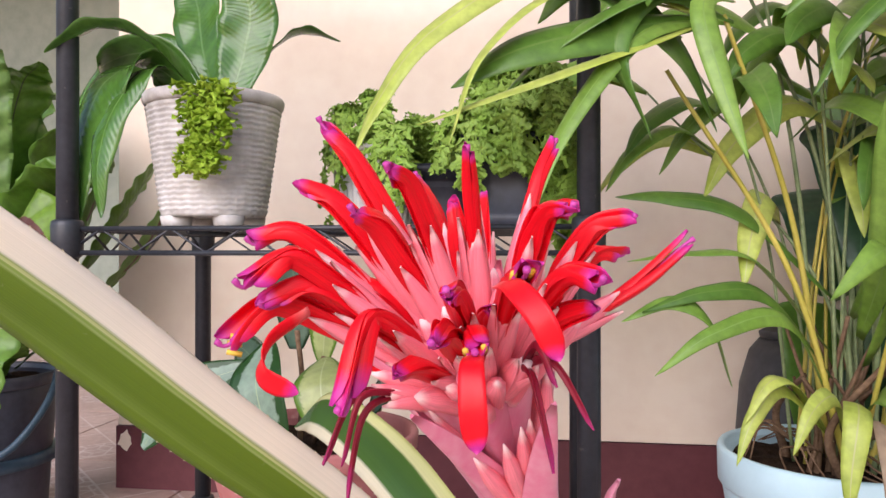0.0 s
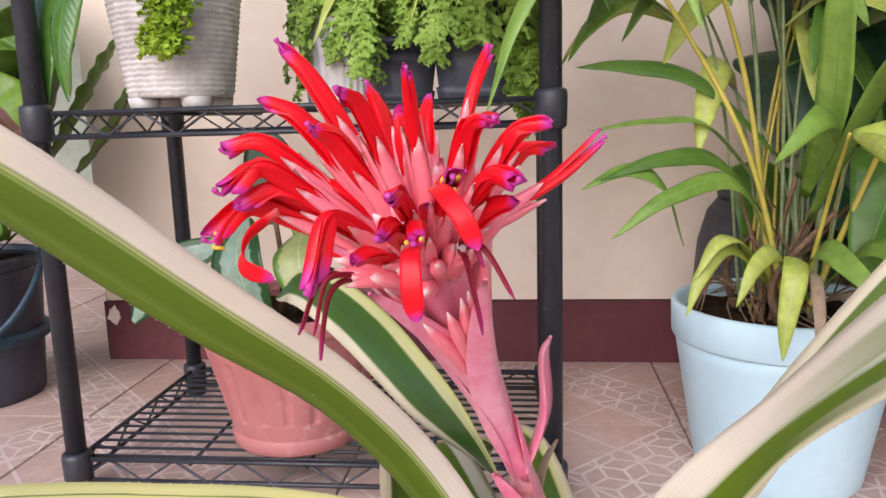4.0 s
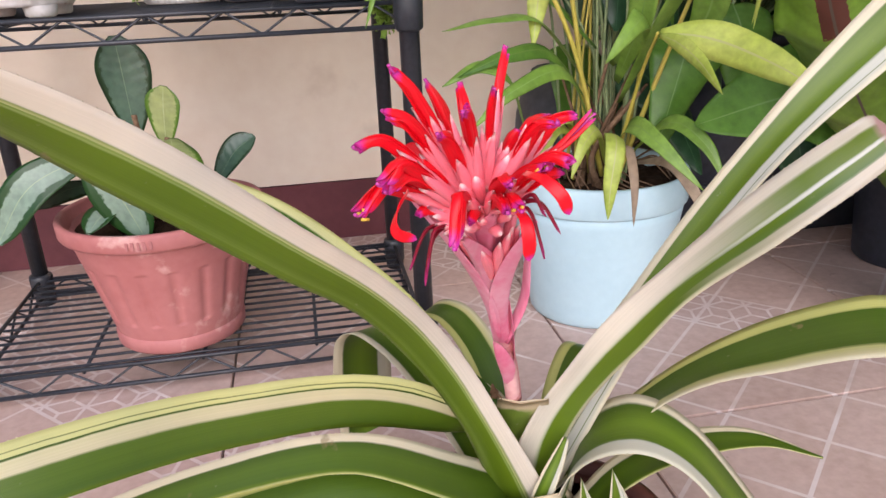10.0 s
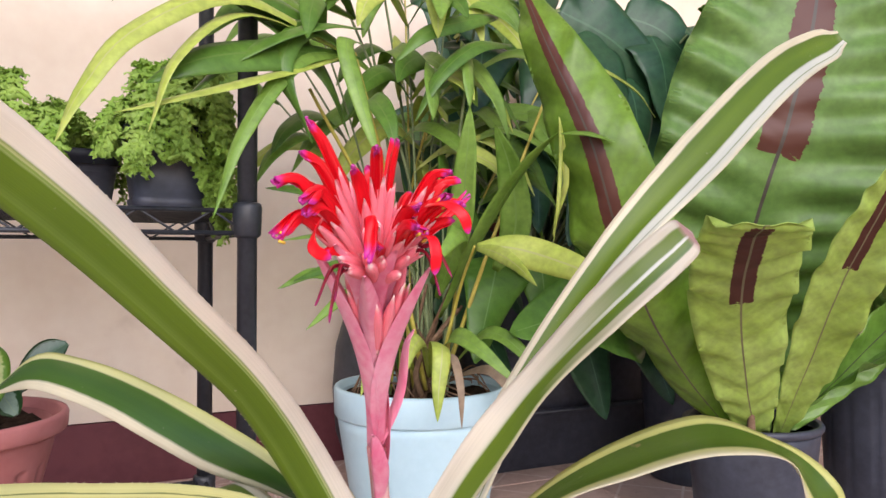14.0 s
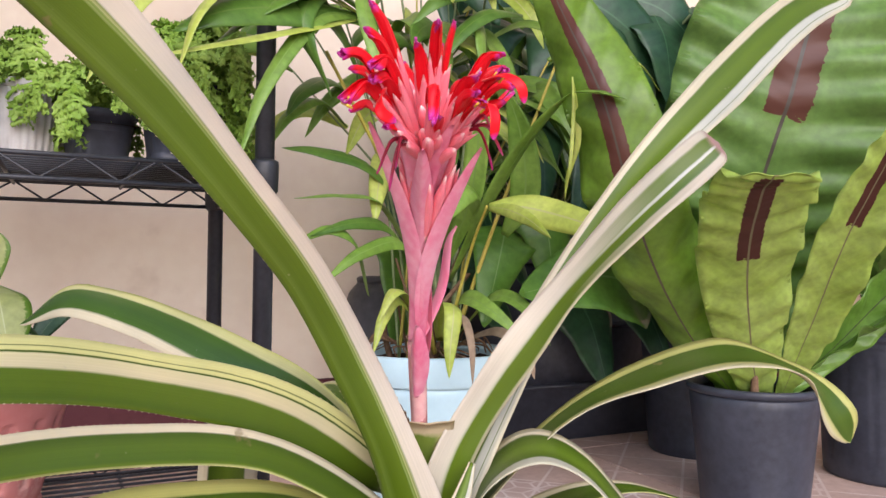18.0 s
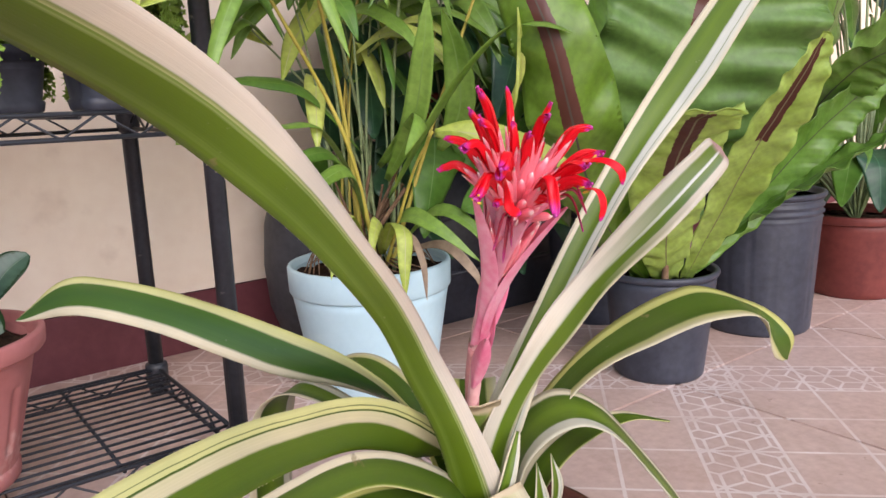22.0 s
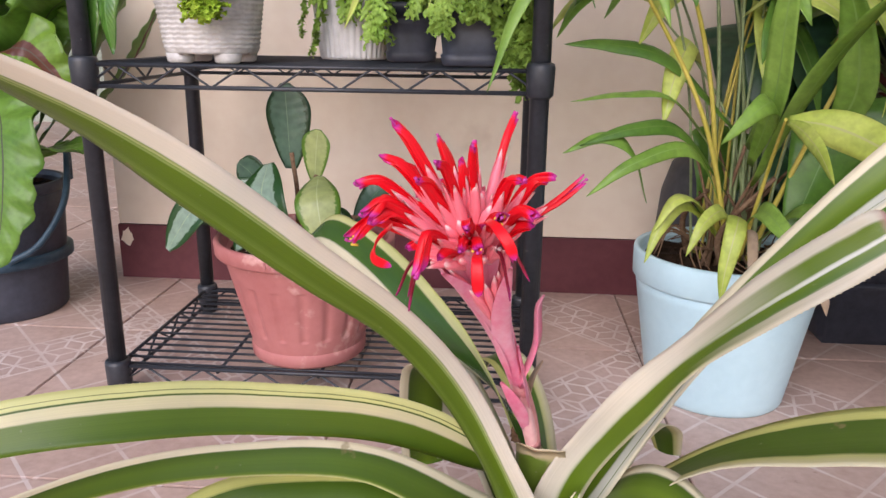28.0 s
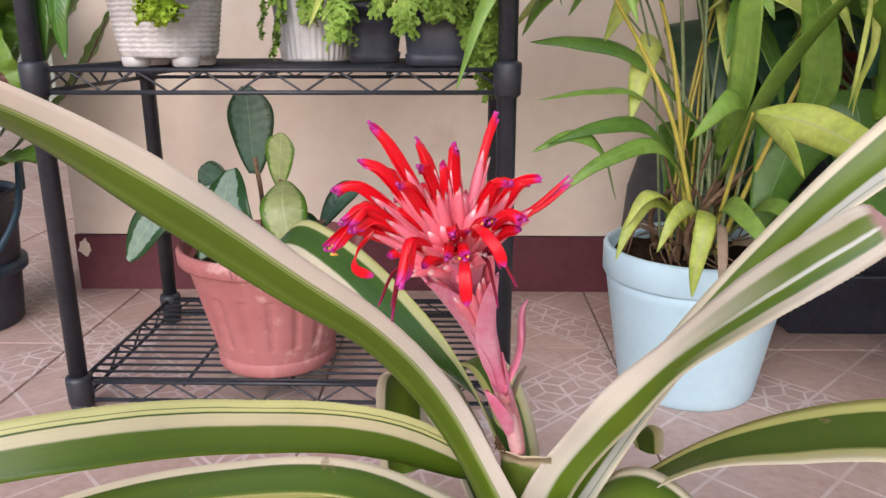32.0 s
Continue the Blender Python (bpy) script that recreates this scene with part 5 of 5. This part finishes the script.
# ---- curly ferns on the rack ----
def curly_fern(x, y, z, label, n, reach, seed, hang=0.10, rise=0.09, ends=()):
    plant = crown("curly_fern", x, y, z, label)
    rnd = random.Random(seed)
    for k in range(n + len(ends)):
        a = 2 * math.pi * (k + rnd.uniform(-0.3, 0.3)) / n * (1 if n > 8 else 1)
        r = reach * rnd.uniform(0.55, 1.1)
        up = rise * rnd.uniform(0.3, 1.2)
        c, s_ = math.cos(a), math.sin(a)
        if s_ > 0:
            r *= 0.6
        pts = [(0.012 * c, 0.012 * s_, 0), (r * 0.4 * c, r * 0.4 * s_, up), (r * 0.8 * c, r * 0.8 * s_, up * 0.75), (r * c, r * s_, up * 0.2 - hang * rnd.uniform(0.0, 1.0))]
        if k >= n:
            e = Vector(ends[k - n])
            pts = [(0, 0, 0), (e.x * 0.7, e.y * 0.7, 0.04), (e.x * 1.0, e.y * 1.0, e.z * 0.4), e]
        line = spline(pts, 38)
        bm = tube(pts, 0.0009, 4, 10)
        for i in range(2, 38):
            s = i / 37
            d = (line[i] - line[i - 1]).normalized()
            side = d.cross(Vector((0, 0, 1))).normalized()
            ln = 0.021 * (0.5 + 0.8 * math.sin(min(1, s * 1.05) * 2.7)) * rnd.uniform(0.6, 1.25)
            for e in (-1, 1):
                o = (side * e + d * 0.35 + Vector((rnd.uniform(-0.4, 0.4), rnd.uniform(-0.4, 0.4), rnd.uniform(-0.5, 0.35)))).normalized()
                q = line[i]
                across = d * e + Vector((rnd.uniform(-0.5, 0.5), rnd.uniform(-0.5, 0.5), rnd.uniform(-0.5, 0.5)))
                w = rnd.uniform(0.006, 0.0105)
                frill = lambda s, w=w: w * (0.55 + 0.45 * math.sin(min(1, 0.15 + s) * 2.7)) * (1 + 0.5 * math.sin(s * 25))
                blade([q, q + o * ln * 0.5 + Vector((0, 0, rnd.uniform(0, 0.005))), q + o * ln + Vector((0, 0, rnd.uniform(-0.008, 0.003)))], frill, across, 10, 4, 0.35, 0.8, 3.0, 0.0005, 0, bm, i + 40 * k, 0.6)
        part("frond", bm, M_FERN, plant)
    return plant


curly_fern(-0.088, 0.088, 0.595, "bright green curly fern in a square black pot", 17, 0.105, 3, 0.05, 0.075, [(0.06, -0.05, -0.12), (0.07, -0.035, -0.13), (0.05, -0.06, -0.09), (0.075, -0.05, -0.10), (0.065, -0.02, -0.11), (-0.04, -0.07, -0.05), (0.01, -0.075, -0.035)])
curly_fern(-0.285, 0.262, 0.605, "bright green curly fern spilling from a white pot", 12, 0.14, 4, 0.08, 0.07)
curly_fern(-0.19, 0.20, 0.575, "curly fern crowding from the small black pot", 11, 0.14, 5, 0.08, 0.065)


# ---- waxy plant in the terracotta pot ----
waxy = crown("waxy_plant", TERRA[0], TERRA[1], 0.235, "waxy plant with silver hearted dark rimmed leaves", "plant")


def waxy_leaf(base, tip, w, mat, side=None, seed=0, fold=0.15, bend=(0, 0, 0.01)):
    o = waxy.matrix_world.translation
    a, b = Vector(base) - o, Vector(tip) - o
    mid = a.lerp(b, 0.5) + Vector(bend)
    part("leaf", blade([a, mid, b], lambda s: w * max(0.05, math.sin(math.pi * min(0.985, 0.06 + s * 0.94)) ** 0.6 * (0.62 + 0.46 * s)), side, 30, 12, fold, 0.02, 2, 0.0025, 0, None, seed), mat, waxy)


def waxy_stem(pts):
    o = waxy.matrix_world.translation
    part("stem", tube([Vector(p) - o for p in pts], 0.0035, 8, 14), M_STEM_B, waxy, "reddish brown stem")


waxy_stem([(-0.345, 0.08, 0.235), (-0.34, 0.075, 0.31), (-0.345, 0.07, 0.375)])
waxy_stem([(-0.33, 0.09, 0.235), (-0.318, 0.07, 0.29), (-0.308, 0.06, 0.345)])
waxy_stem([(-0.36, 0.08, 0.235), (-0.39, 0.06, 0.29), (-0.40, 0.05, 0.31)])
waxy_stem([(-0.31, 0.09, 0.235), (-0.27, 0.10, 0.27), (-0.25, 0.11, 0.275)])
waxy_leaf((-0.347, 0.072, 0.352), (-0.352, 0.075, 0.472), 0.082, M_HOYA_OLD, (0.95, -0.2, 0.1), 1, -0.1)
waxy_leaf((-0.311, 0.065, 0.335), (-0.302, 0.06, 0.41), 0.052, M_HOYA_NEW, (0.95, -0.25, 0.0), 2, 0.15)
waxy_leaf((-0.372, 0.045, 0.362), (-0.342, 0.0, 0.232), 0.088, M_HOYA, (0.95, -0.25, 0.2), 3, -0.1, (-0.012, -0.02, 0.02))
waxy_leaf((-0.395, 0.05, 0.335), (-0.522, 0.03, 0.236), 0.062, M_HOYA, (0.45, -0.3, -0.65), 4, -0.15, (-0.012, -0.01, 0.018))
waxy_leaf((-0.302, 0.05, 0.345), (-0.280, -0.025, 0.272), 0.072, M_HOYA_NEW, (0.95, 0.2, 0.1), 5, 0.1, (0.0, -0.02, 0.018))
waxy_leaf((-0.262, 0.105, 0.268), (-0.204, 0.112, 0.328), 0.046, M_HOYA_OLD, (0.6, -0.55, -0.5), 6, 0.3)
waxy_leaf((-0.40, 0.09, 0.285), (-0.49, 0.085, 0.262), 0.05, M_HOYA_OLD, (0.2, -0.5, 0.6), 7, 0.2)
waxy_leaf((-0.37, 0.05, 0.262), (-0.405, -0.01, 0.25), 0.055, M_HOYA, None, 8, 0.2)
waxy_leaf((-0.395, 0.10, 0.30), (-0.438, 0.11, 0.352), 0.06, M_HOYA_OLD, (0.9, -0.2, 0.3), 9, 0.1)
waxy_leaf((-0.30, 0.06, 0.30), (-0.255, 0.02, 0.258), 0.05, M_HOYA, (0.7, 0.4, 0.3), 10, 0.15)


# ---- cane palm in the blue pot ----
palm = crown("cane_palm", BLUE[0], BLUE[1], FLOOR + 0.2, "cane palm with narrow green leaflets in the blue pot", "palm")
PO = palm.matrix_world.translation


def cane(pts, r, mat):
    part("cane", tube([Vector(p) - PO for p in pts], lambda s: r * (1 - 0.45 * s), 8, 20), mat, palm)


def leaflet(pts, w, mat, seed=0, side=None, fold=0.2):
    if side is None:
        d = Vector(pts[-1]) - Vector(pts[0])
        flat = d.cross(Vector((0, 0, 1))).normalized()
        side = flat * (0.75 if flat.y < 0 else -0.75) + Vector((0, 0, -0.75 + 0.5 * math.sin(seed * 2.1)))
    part("leaflet", blade([Vector(p) - PO for p in pts], taper(w, 0.25, 0.42, 0.03, 0.85), side, 22, 6, fold, 0.03, 3, 0.0009, 0, None, seed), mat, palm)


rnd = random.Random(21)
for k in range(19):
    a, q = rnd.uniform(0, 6.28), rnd.uniform(0.0, 0.06)
    x, y = BLUE[0] + q * math.cos(a), BLUE[1] + q * math.sin(a)
    lx, ly, h = rnd.uniform(-0.24, 0.22), rnd.uniform(-0.16, 0.12), rnd.uniform(0.3, 0.8)
    cane([(x, y, 0.23), (x + lx * 0.25, y + ly * 0.25, 0.23 + h * 0.5), (x + lx, y + ly, 0.23 + h)], rnd.uniform(0.002, 0.004), (M_STEM, M_STEM, M_STEM, M_STEM_Y, M_STEM)[k % 5])
    way = math.atan2(ly - 0.1, lx)
    for i in range(1, 6):
        s = 0.62 + 0.38 * (i // 2) / 2
        px, py, pz = x + lx * s * s, y + ly * s * s, 0.23 + h * s
        b = way + (0.55 if i % 2 else -0.55) * (1.5 - 0.5 * (i // 2)) + rnd.uniform(-0.25, 0.25)
        ln = rnd.uniform(0.13, 0.22)
        dx, dy = math.cos(b) * ln, math.sin(b) * ln * 0.8
        sag = rnd.uniform(0.02, 0.09)
        leaflet([(px, py, pz), (px + dx * 0.4, py + dy * 0.4, pz + 0.03), (px + dx * 0.8, py + dy * 0.8, pz + 0.02 - sag * 0.5), (px + dx, py + dy, pz - sag)], rnd.uniform(0.026, 0.04), (M_PALM, M_PALM_DARK, M_PALM, M_PALM, M_PALM_LIME)[rnd.randrange(5)], k * 9 + i)
for k in range(16):
    a, q = rnd.uniform(0, 6.28), rnd.uniform(0.0, 0.065)
    x, y = BLUE[0] + q * math.cos(a), BLUE[1] + q * math.sin(a)
    cane([(x, y, 0.22), (x + rnd.uniform(-0.02, 0.02), y + rnd.uniform(-0.02, 0.02), 0.28), (x + rnd.uniform(-0.05, 0.05), y + rnd.uniform(-0.05, 0.03), rnd.uniform(0.30, 0.40))], rnd.uniform(0.003, 0.006), M_STEM_B)
for k in range(26):
    a = rnd.uniform(0, 6.28)
    x, y = BLUE[0] + 0.05 * math.cos(a), BLUE[1] + 0.05 * math.sin(a)
    cane([(x, y, 0.25), (x + 0.035 * math.cos(a), y + 0.035 * math.sin(a), rnd.uniform(0.24, 0.27)), (x + 0.06 * math.cos(a + 0.5), y + 0.06 * math.sin(a + 0.5), 0.232)], 0.0016, M_STEM_B)
# low leaflets over the rim
for k, (p, w, m) in enumerate([
    ([(0.285, 0.06, 0.26), (0.265, 0.0, 0.315), (0.245, -0.06, 0.315), (0.233, -0.075, 0.265), (0.23, -0.078, 0.225)], 0.026, M_PALM_LIME),
    ([(0.28, 0.06, 0.26), (0.25, 0.01, 0.32), (0.215, -0.03, 0.315), (0.19, -0.05, 0.275)], 0.022, M_PALM_LIME),
    ([(0.29, 0.06, 0.27), (0.29, 0.0, 0.325), (0.30, -0.06, 0.315), (0.335, -0.12, 0.265)], 0.026, M_PALM),
    ([(0.27, 0.08, 0.26), (0.215, 0.03, 0.33), (0.18, 0.0, 0.335), (0.155, -0.01, 0.295)], 0.022, M_PALM_LIME),
    ([(0.27, 0.08, 0.26), (0.205, 0.03, 0.325), (0.165, -0.005, 0.30), (0.145, -0.02, 0.255)], 0.02, M_PALM_LIME),
    ([(0.31, 0.05, 0.27), (0.335, -0.02, 0.33), (0.36, -0.07, 0.31), (0.375, -0.10, 0.265)], 0.022, M_PALM),
    ([(0.30, 0.05, 0.27), (0.275, -0.03, 0.305), (0.265, -0.075, 0.27), (0.262, -0.085, 0.215)], 0.014, M_DRY),
    ([(0.32, 0.05, 0.26), (0.33, -0.04, 0.28), (0.345, -0.09, 0.245), (0.35, -0.1, 0.22)], 0.016, M_DRY),
    ([(0.273, -0.104, 0.453), (0.300, -0.135, 0.452), (0.326, -0.168, 0.443), (0.350, -0.228, 0.424), (0.367, -0.275, 0.404)], 0.043, M_PALM_LIME),
    ([(0.273, -0.105, 0.452), (0.274, -0.15, 0.446), (0.274, -0.20, 0.431), (0.272, -0.250, 0.407)], 0.019, M_PALM_LIME),
    ([(0.322, -0.22, 0.606), (0.335, -0.21, 0.57), (0.342, -0.205, 0.53), (0.345, -0.18, 0.49), (0.350, -0.167, 0.459)], 0.008, M_PALM_LIME),
    ([(0.322, -0.22, 0.606), (0.328, -0.215, 0.56), (0.327, -0.21, 0.50), (0.333, -0.19, 0.466)], 0.005, M_PALM_LIME),
    ([(0.314, -0.236, 0.583), (0.338, -0.255, 0.580), (0.362, -0.273, 0.572)], 0.027, M_PALM),
    ([(0.27, 0.08, 0.30), (0.20, 0.0, 0.40), (0.12, -0.04, 0.39), (0.06, -0.06, 0.35)], 0.022, M_PALM),
    ([(0.27, 0.08, 0.33), (0.19, 0.02, 0.42), (0.12, -0.02, 0.43), (0.05, -0.04, 0.41)], 0.024, M_PALM_DARK),
    ([(0.27, 0.09, 0.36), (0.18, 0.04, 0.46), (0.11, 0.02, 0.47), (0.04, 0.0, 0.46)], 0.022, M_PALM),
    ([(0.27, 0.08, 0.42), (0.17, 0.05, 0.51), (0.09, 0.04, 0.53), (0.03, 0.03, 0.53)], 0.024, M_PALM_DARK),
    ([(0.28, 0.05, 0.40), (0.27, -0.06, 0.46), (0.24, -0.12, 0.47), (0.19, -0.15, 0.43)], 0.03, M_PALM),
    ([(0.29, 0.04, 0.35), (0.30, -0.08, 0.48), (0.32, -0.16, 0.56), (0.34, -0.22, 0.60)], 0.035, M_PALM),
    ([(0.28, 0.03, 0.38), (0.27, -0.06, 0.47), (0.255, -0.11, 0.56), (0.25, -0.13, 0.63)], 0.035, M_PALM),
    ([(0.12, -0.04, 0.70), (0.04, -0.09, 0.67), (-0.03, -0.13, 0.575), (-0.064, -0.141, 0.48)], 0.022, M_PALM),
    ([(0.12, -0.04, 0.70), (0.02, -0.10, 0.655), (-0.08, -0.13, 0.615), (-0.16, -0.14, 0.585)], 0.03, M_PALM_LIME),
    ([(0.12, -0.04, 0.70), (0.02, -0.09, 0.68), (-0.07, -0.12, 0.655), (-0.13, -0.13, 0.62)], 0.05, M_PALM_DARK),
    ([(0.12, -0.04, 0.70), (-0.03, -0.10, 0.735), (-0.14, -0.15, 0.67), (-0.19, -0.17, 0.60), (-0.213, -0.176, 0.546)], 0.03, M_PALM_LIME),
    ([(0.12, -0.04, 0.70), (-0.02, -0.09, 0.72), (-0.10, -0.14, 0.65), (-0.129, -0.15, 0.566)], 0.024, M_PALM_LIME),
    ([(0.14, -0.03, 0.70), (0.06, -0.07, 0.72), (0.02, -0.10, 0.66), (0.05, -0.12, 0.57)], 0.03, M_PALM_DARK),
    ([(0.14, -0.03, 0.70), (0.02, -0.06, 0.75), (-0.06, -0.08, 0.74), (-0.12, -0.10, 0.69)], 0.036, M_PALM_DARK),
    ([(0.14, -0.03, 0.72), (0.10, -0.09, 0.70), (0.11, -0.12, 0.62), (0.13, -0.13, 0.55)], 0.024, M_PALM),
    ([(0.346, -0.03, 0.783), (0.29, -0.05, 0.765), (0.22, -0.06, 0.735), (0.177, -0.06, 0.692)], 0.03, M_PALM_DARK),
    ([(0.37, -0.03, 0.745), (0.30, -0.05, 0.73), (0.24, -0.06, 0.68), (0.205, -0.06, 0.617)], 0.026, M_PALM_DARK),
    ([(0.134, -0.05, 0.733), (0.06, -0.08, 0.72), (-0.03, -0.10, 0.67), (-0.09, -0.11, 0.61)], 0.042, M_PALM_DARK),
    ([(-0.05, -0.05, 0.76), (0.02, -0.06, 0.72), (0.08, -0.06, 0.66), (0.12, -0.05, 0.587)], 0.05, M_PALM_DARK),
    ([(0.145, -0.0, 0.332), (0.12, -0.02, 0.40), (0.08, -0.03, 0.42), (0.03, -0.04, 0.40)], 0.022, M_PALM),
    ([(0.36, 0.0, 0.42), (0.37, -0.04, 0.48), (0.35, -0.06, 0.56), (0.32, -0.07, 0.62)], 0.045, M_PALM),
]):
    leaflet(p, w, m, 300 + k, (0.3, 0.1, 0.93) if k in (8, 9) else None)
cane([(0.29, 0.06, 0.24), (0.285, -0.03, 0.39), (0.272, -0.101, 0.454)], 0.003, M_STEM_Y)
cane([(0.27, 0.09, 0.24), (0.22, 0.05, 0.50), (0.13, -0.035, 0.705)], 0.004, M_STEM_Y)
cane([(0.28, 0.07, 0.24), (0.21, 0.03, 0.45), (0.08, 0.0, 0.66)], 0.004, M_STEM_Y)
cane([(0.30, 0.06, 0.24), (0.36, 0.02, 0.45), (0.43, -0.03, 0.68)], 0.004, M_STEM_Y)


# ---- dark climbers and broad leaves behind ----
philo = crown("philodendron", 0.66, 0.36, 0.395, "dark green heart leaved climber in the shade", "plant")


def heart(plant, stem, tip, w, mat, seed, side=None, fold=0.15):
    o = plant.matrix_world.translation
    a, b = Vector(stem) - o, Vector(tip) - o
    mid = a.lerp(b, 0.45) + Vector((0, -0.01, 0.02))
    root = Vector((0, 0, 0.0))
    part("leaf", blade([a, mid, b], lambda s: w * max(0.03, (math.sin(min(1, s * 3.2 + 0.25) * 1.57)) * (1 - s) ** 0.62 * 1.15), side, 24, 10, fold, 0.05, 3, 0.0014, 0, None, seed), mat, plant)
    part("leaf_stalk", tube([root, root.lerp(a, 0.6) + Vector((0, 0, 0.05)), a], 0.003, 6, 12), M_STEM, plant)


rnd = random.Random(33)
for k in range(40):
    x, z = rnd.uniform(0.30, 0.95), rnd.uniform(0.30, 0.92)
    y = rnd.uniform(0.06, 0.28)
    heart(philo, (x, y, z), (x + rnd.uniform(-0.10, 0.10), y - rnd.uniform(0.02, 0.10), z - rnd.uniform(0.11, 0.2)), rnd.uniform(0.10, 0.16), M_PHILO if k % 4 else M_BROAD, k, (1, rnd.uniform(-0.4, 0.4), rnd.uniform(-0.3, 0.3)))
for k, (a, b, w) in enumerate([((0.56, 0.13, 0.87), (0.80, 0.09, 0.70), 0.15), ((0.575, 0.10, 0.82), (0.68, 0.07, 0.62), 0.15), ((0.80, 0.15, 0.76), (0.76, 0.10, 0.55), 0.14), ((0.70, 0.13, 0.88), (0.86, 0.08, 0.76), 0.13), ((0.52, 0.16, 0.66), (0.50, 0.10, 0.48), 0.13), ((0.74, 0.10, 0.84), (0.755, 0.07, 0.66), 0.13), ((0.68, 0.10, 0.76), (0.69, 0.07, 0.58), 0.13)]):
    heart(philo, a, b, w, M_PHILO, 120 + k, (0.6, -0.2, 0.6) if k in (0, 3) else (1, 0.1, 0.2))
for k in range(30):
    x, z = rnd.uniform(0.36, 0.80), rnd.uniform(0.52, 0.98)
    y = rnd.uniform(0.30, 0.44)
    heart(philo, (x, y, z), (x + rnd.uniform(-0.08, 0.08), y - rnd.uniform(0.02, 0.07), z - rnd.uniform(0.12, 0.2)), rnd.uniform(0.11, 0.17), M_PHILO if k % 5 else M_BROAD, 220 + k, (1, rnd.uniform(-0.4, 0.4), rnd.uniform(-0.3, 0.3)))
broad = crown("broad_leaf_plant", 0.885, 0.14, FLOOR + 0.22, "broad mid green leaves in a black pot", "plant")
for k, (a, b, w, side) in enumerate([((0.60, -0.03, 0.345), (0.345, -0.068, 0.335), 0.17, (0.1, 0.45, 0.85)), ((0.60, 0.06, 0.40), (0.50, -0.02, 0.33), 0.12, (0.5, -0.3, 0.8)), ((0.66, 0.08, 0.44), (0.55, 0.05, 0.42), 0.12, (0.3, -0.3, 0.8))]):
    heart(broad, a, b, w, M_BROAD, 50 + k, side, 0.1)
arum = crown("arum_plant", 1.45, -0.15, FLOOR + 0.16, "arrow leaved arum with drooping green leaves", "plant")
for k in range(16):
    a = 2.4 * k
    r = 0.1 + 0.07 * ((k * 0.618) % 1)
    x, y, z = 1.45 + r * math.cos(a), -0.15 + r * math.sin(a), 0.26 + 0.22 * ((k * 0.37) % 1)
    heart(arum, (x, y, z), (x + 0.07 * math.cos(a), y + 0.07 * math.sin(a) - 0.02, z - 0.12), 0.10, M_BROAD if k % 3 else M_PHILO, 70 + k)
for k, (x, y, z) in enumerate([(1.65, -0.05, 0.81), (1.80, -0.05, 0.74), (1.73, -0.05, 0.87), (1.85, -0.05, 0.81), (1.79, -0.05, 0.55), (1.86, -0.05, 0.47)]):
    heart(arum, (x, y, z + 0.05), (x + 0.02, y - 0.04, z - 0.12), 0.13, M_PHILO if k < 4 else M_BROAD, 170 + k, (1, 0.1, 0.2))

rnd = random.Random(52)
for k in range(40):
    x, y, z = rnd.uniform(1.2, 2.05), rnd.uniform(0.05, 0.3), rnd.uniform(0.42, 1.0)
    heart(arum, (x, y, z), (x + rnd.uniform(-0.08, 0.08), y - rnd.uniform(0.03, 0.09), z - rnd.uniform(0.12, 0.18)), rnd.uniform(0.11, 0.16), M_BROAD if k % 3 else M_PHILO, 180 + k, (1, rnd.uniform(-0.3, 0.3), rnd.uniform(-0.3, 0.3)))

for k in range(26):
    x, y, z = rnd.uniform(1.5, 2.5), rnd.uniform(0.15, 0.42), rnd.uniform(0.45, 1.1)
    heart(arum, (x, y, z), (x + rnd.uniform(-0.08, 0.08), y - rnd.uniform(0.03, 0.09), z - rnd.uniform(0.14, 0.2)), rnd.uniform(0.13, 0.18), M_PHILO if k % 3 else M_BROAD, 260 + k, (1, rnd.uniform(-0.3, 0.3), rnd.uniform(-0.3, 0.3)))

# ---- floor tiles ----
PITCH = 0.465
tile_mesh = None
for i in range(-7, 10):
    for j in range(-7, 8):
        x, y = 0.198 + PITCH * (i - 0.5), -0.227 + PITCH * (j + 0.5)
        if tile_mesh is None:
            h = PITCH / 2 - 0.0016
            t = part("tile", box(-h, h, -h, h, -0.008, 0.0, 0.0012), M_TILE, floor, smooth=False)
            tile_mesh = t.data
        else:
            t = new("tile", tile_mesh)
            t.parent = floor
        t.location = (x, y, FLOOR)
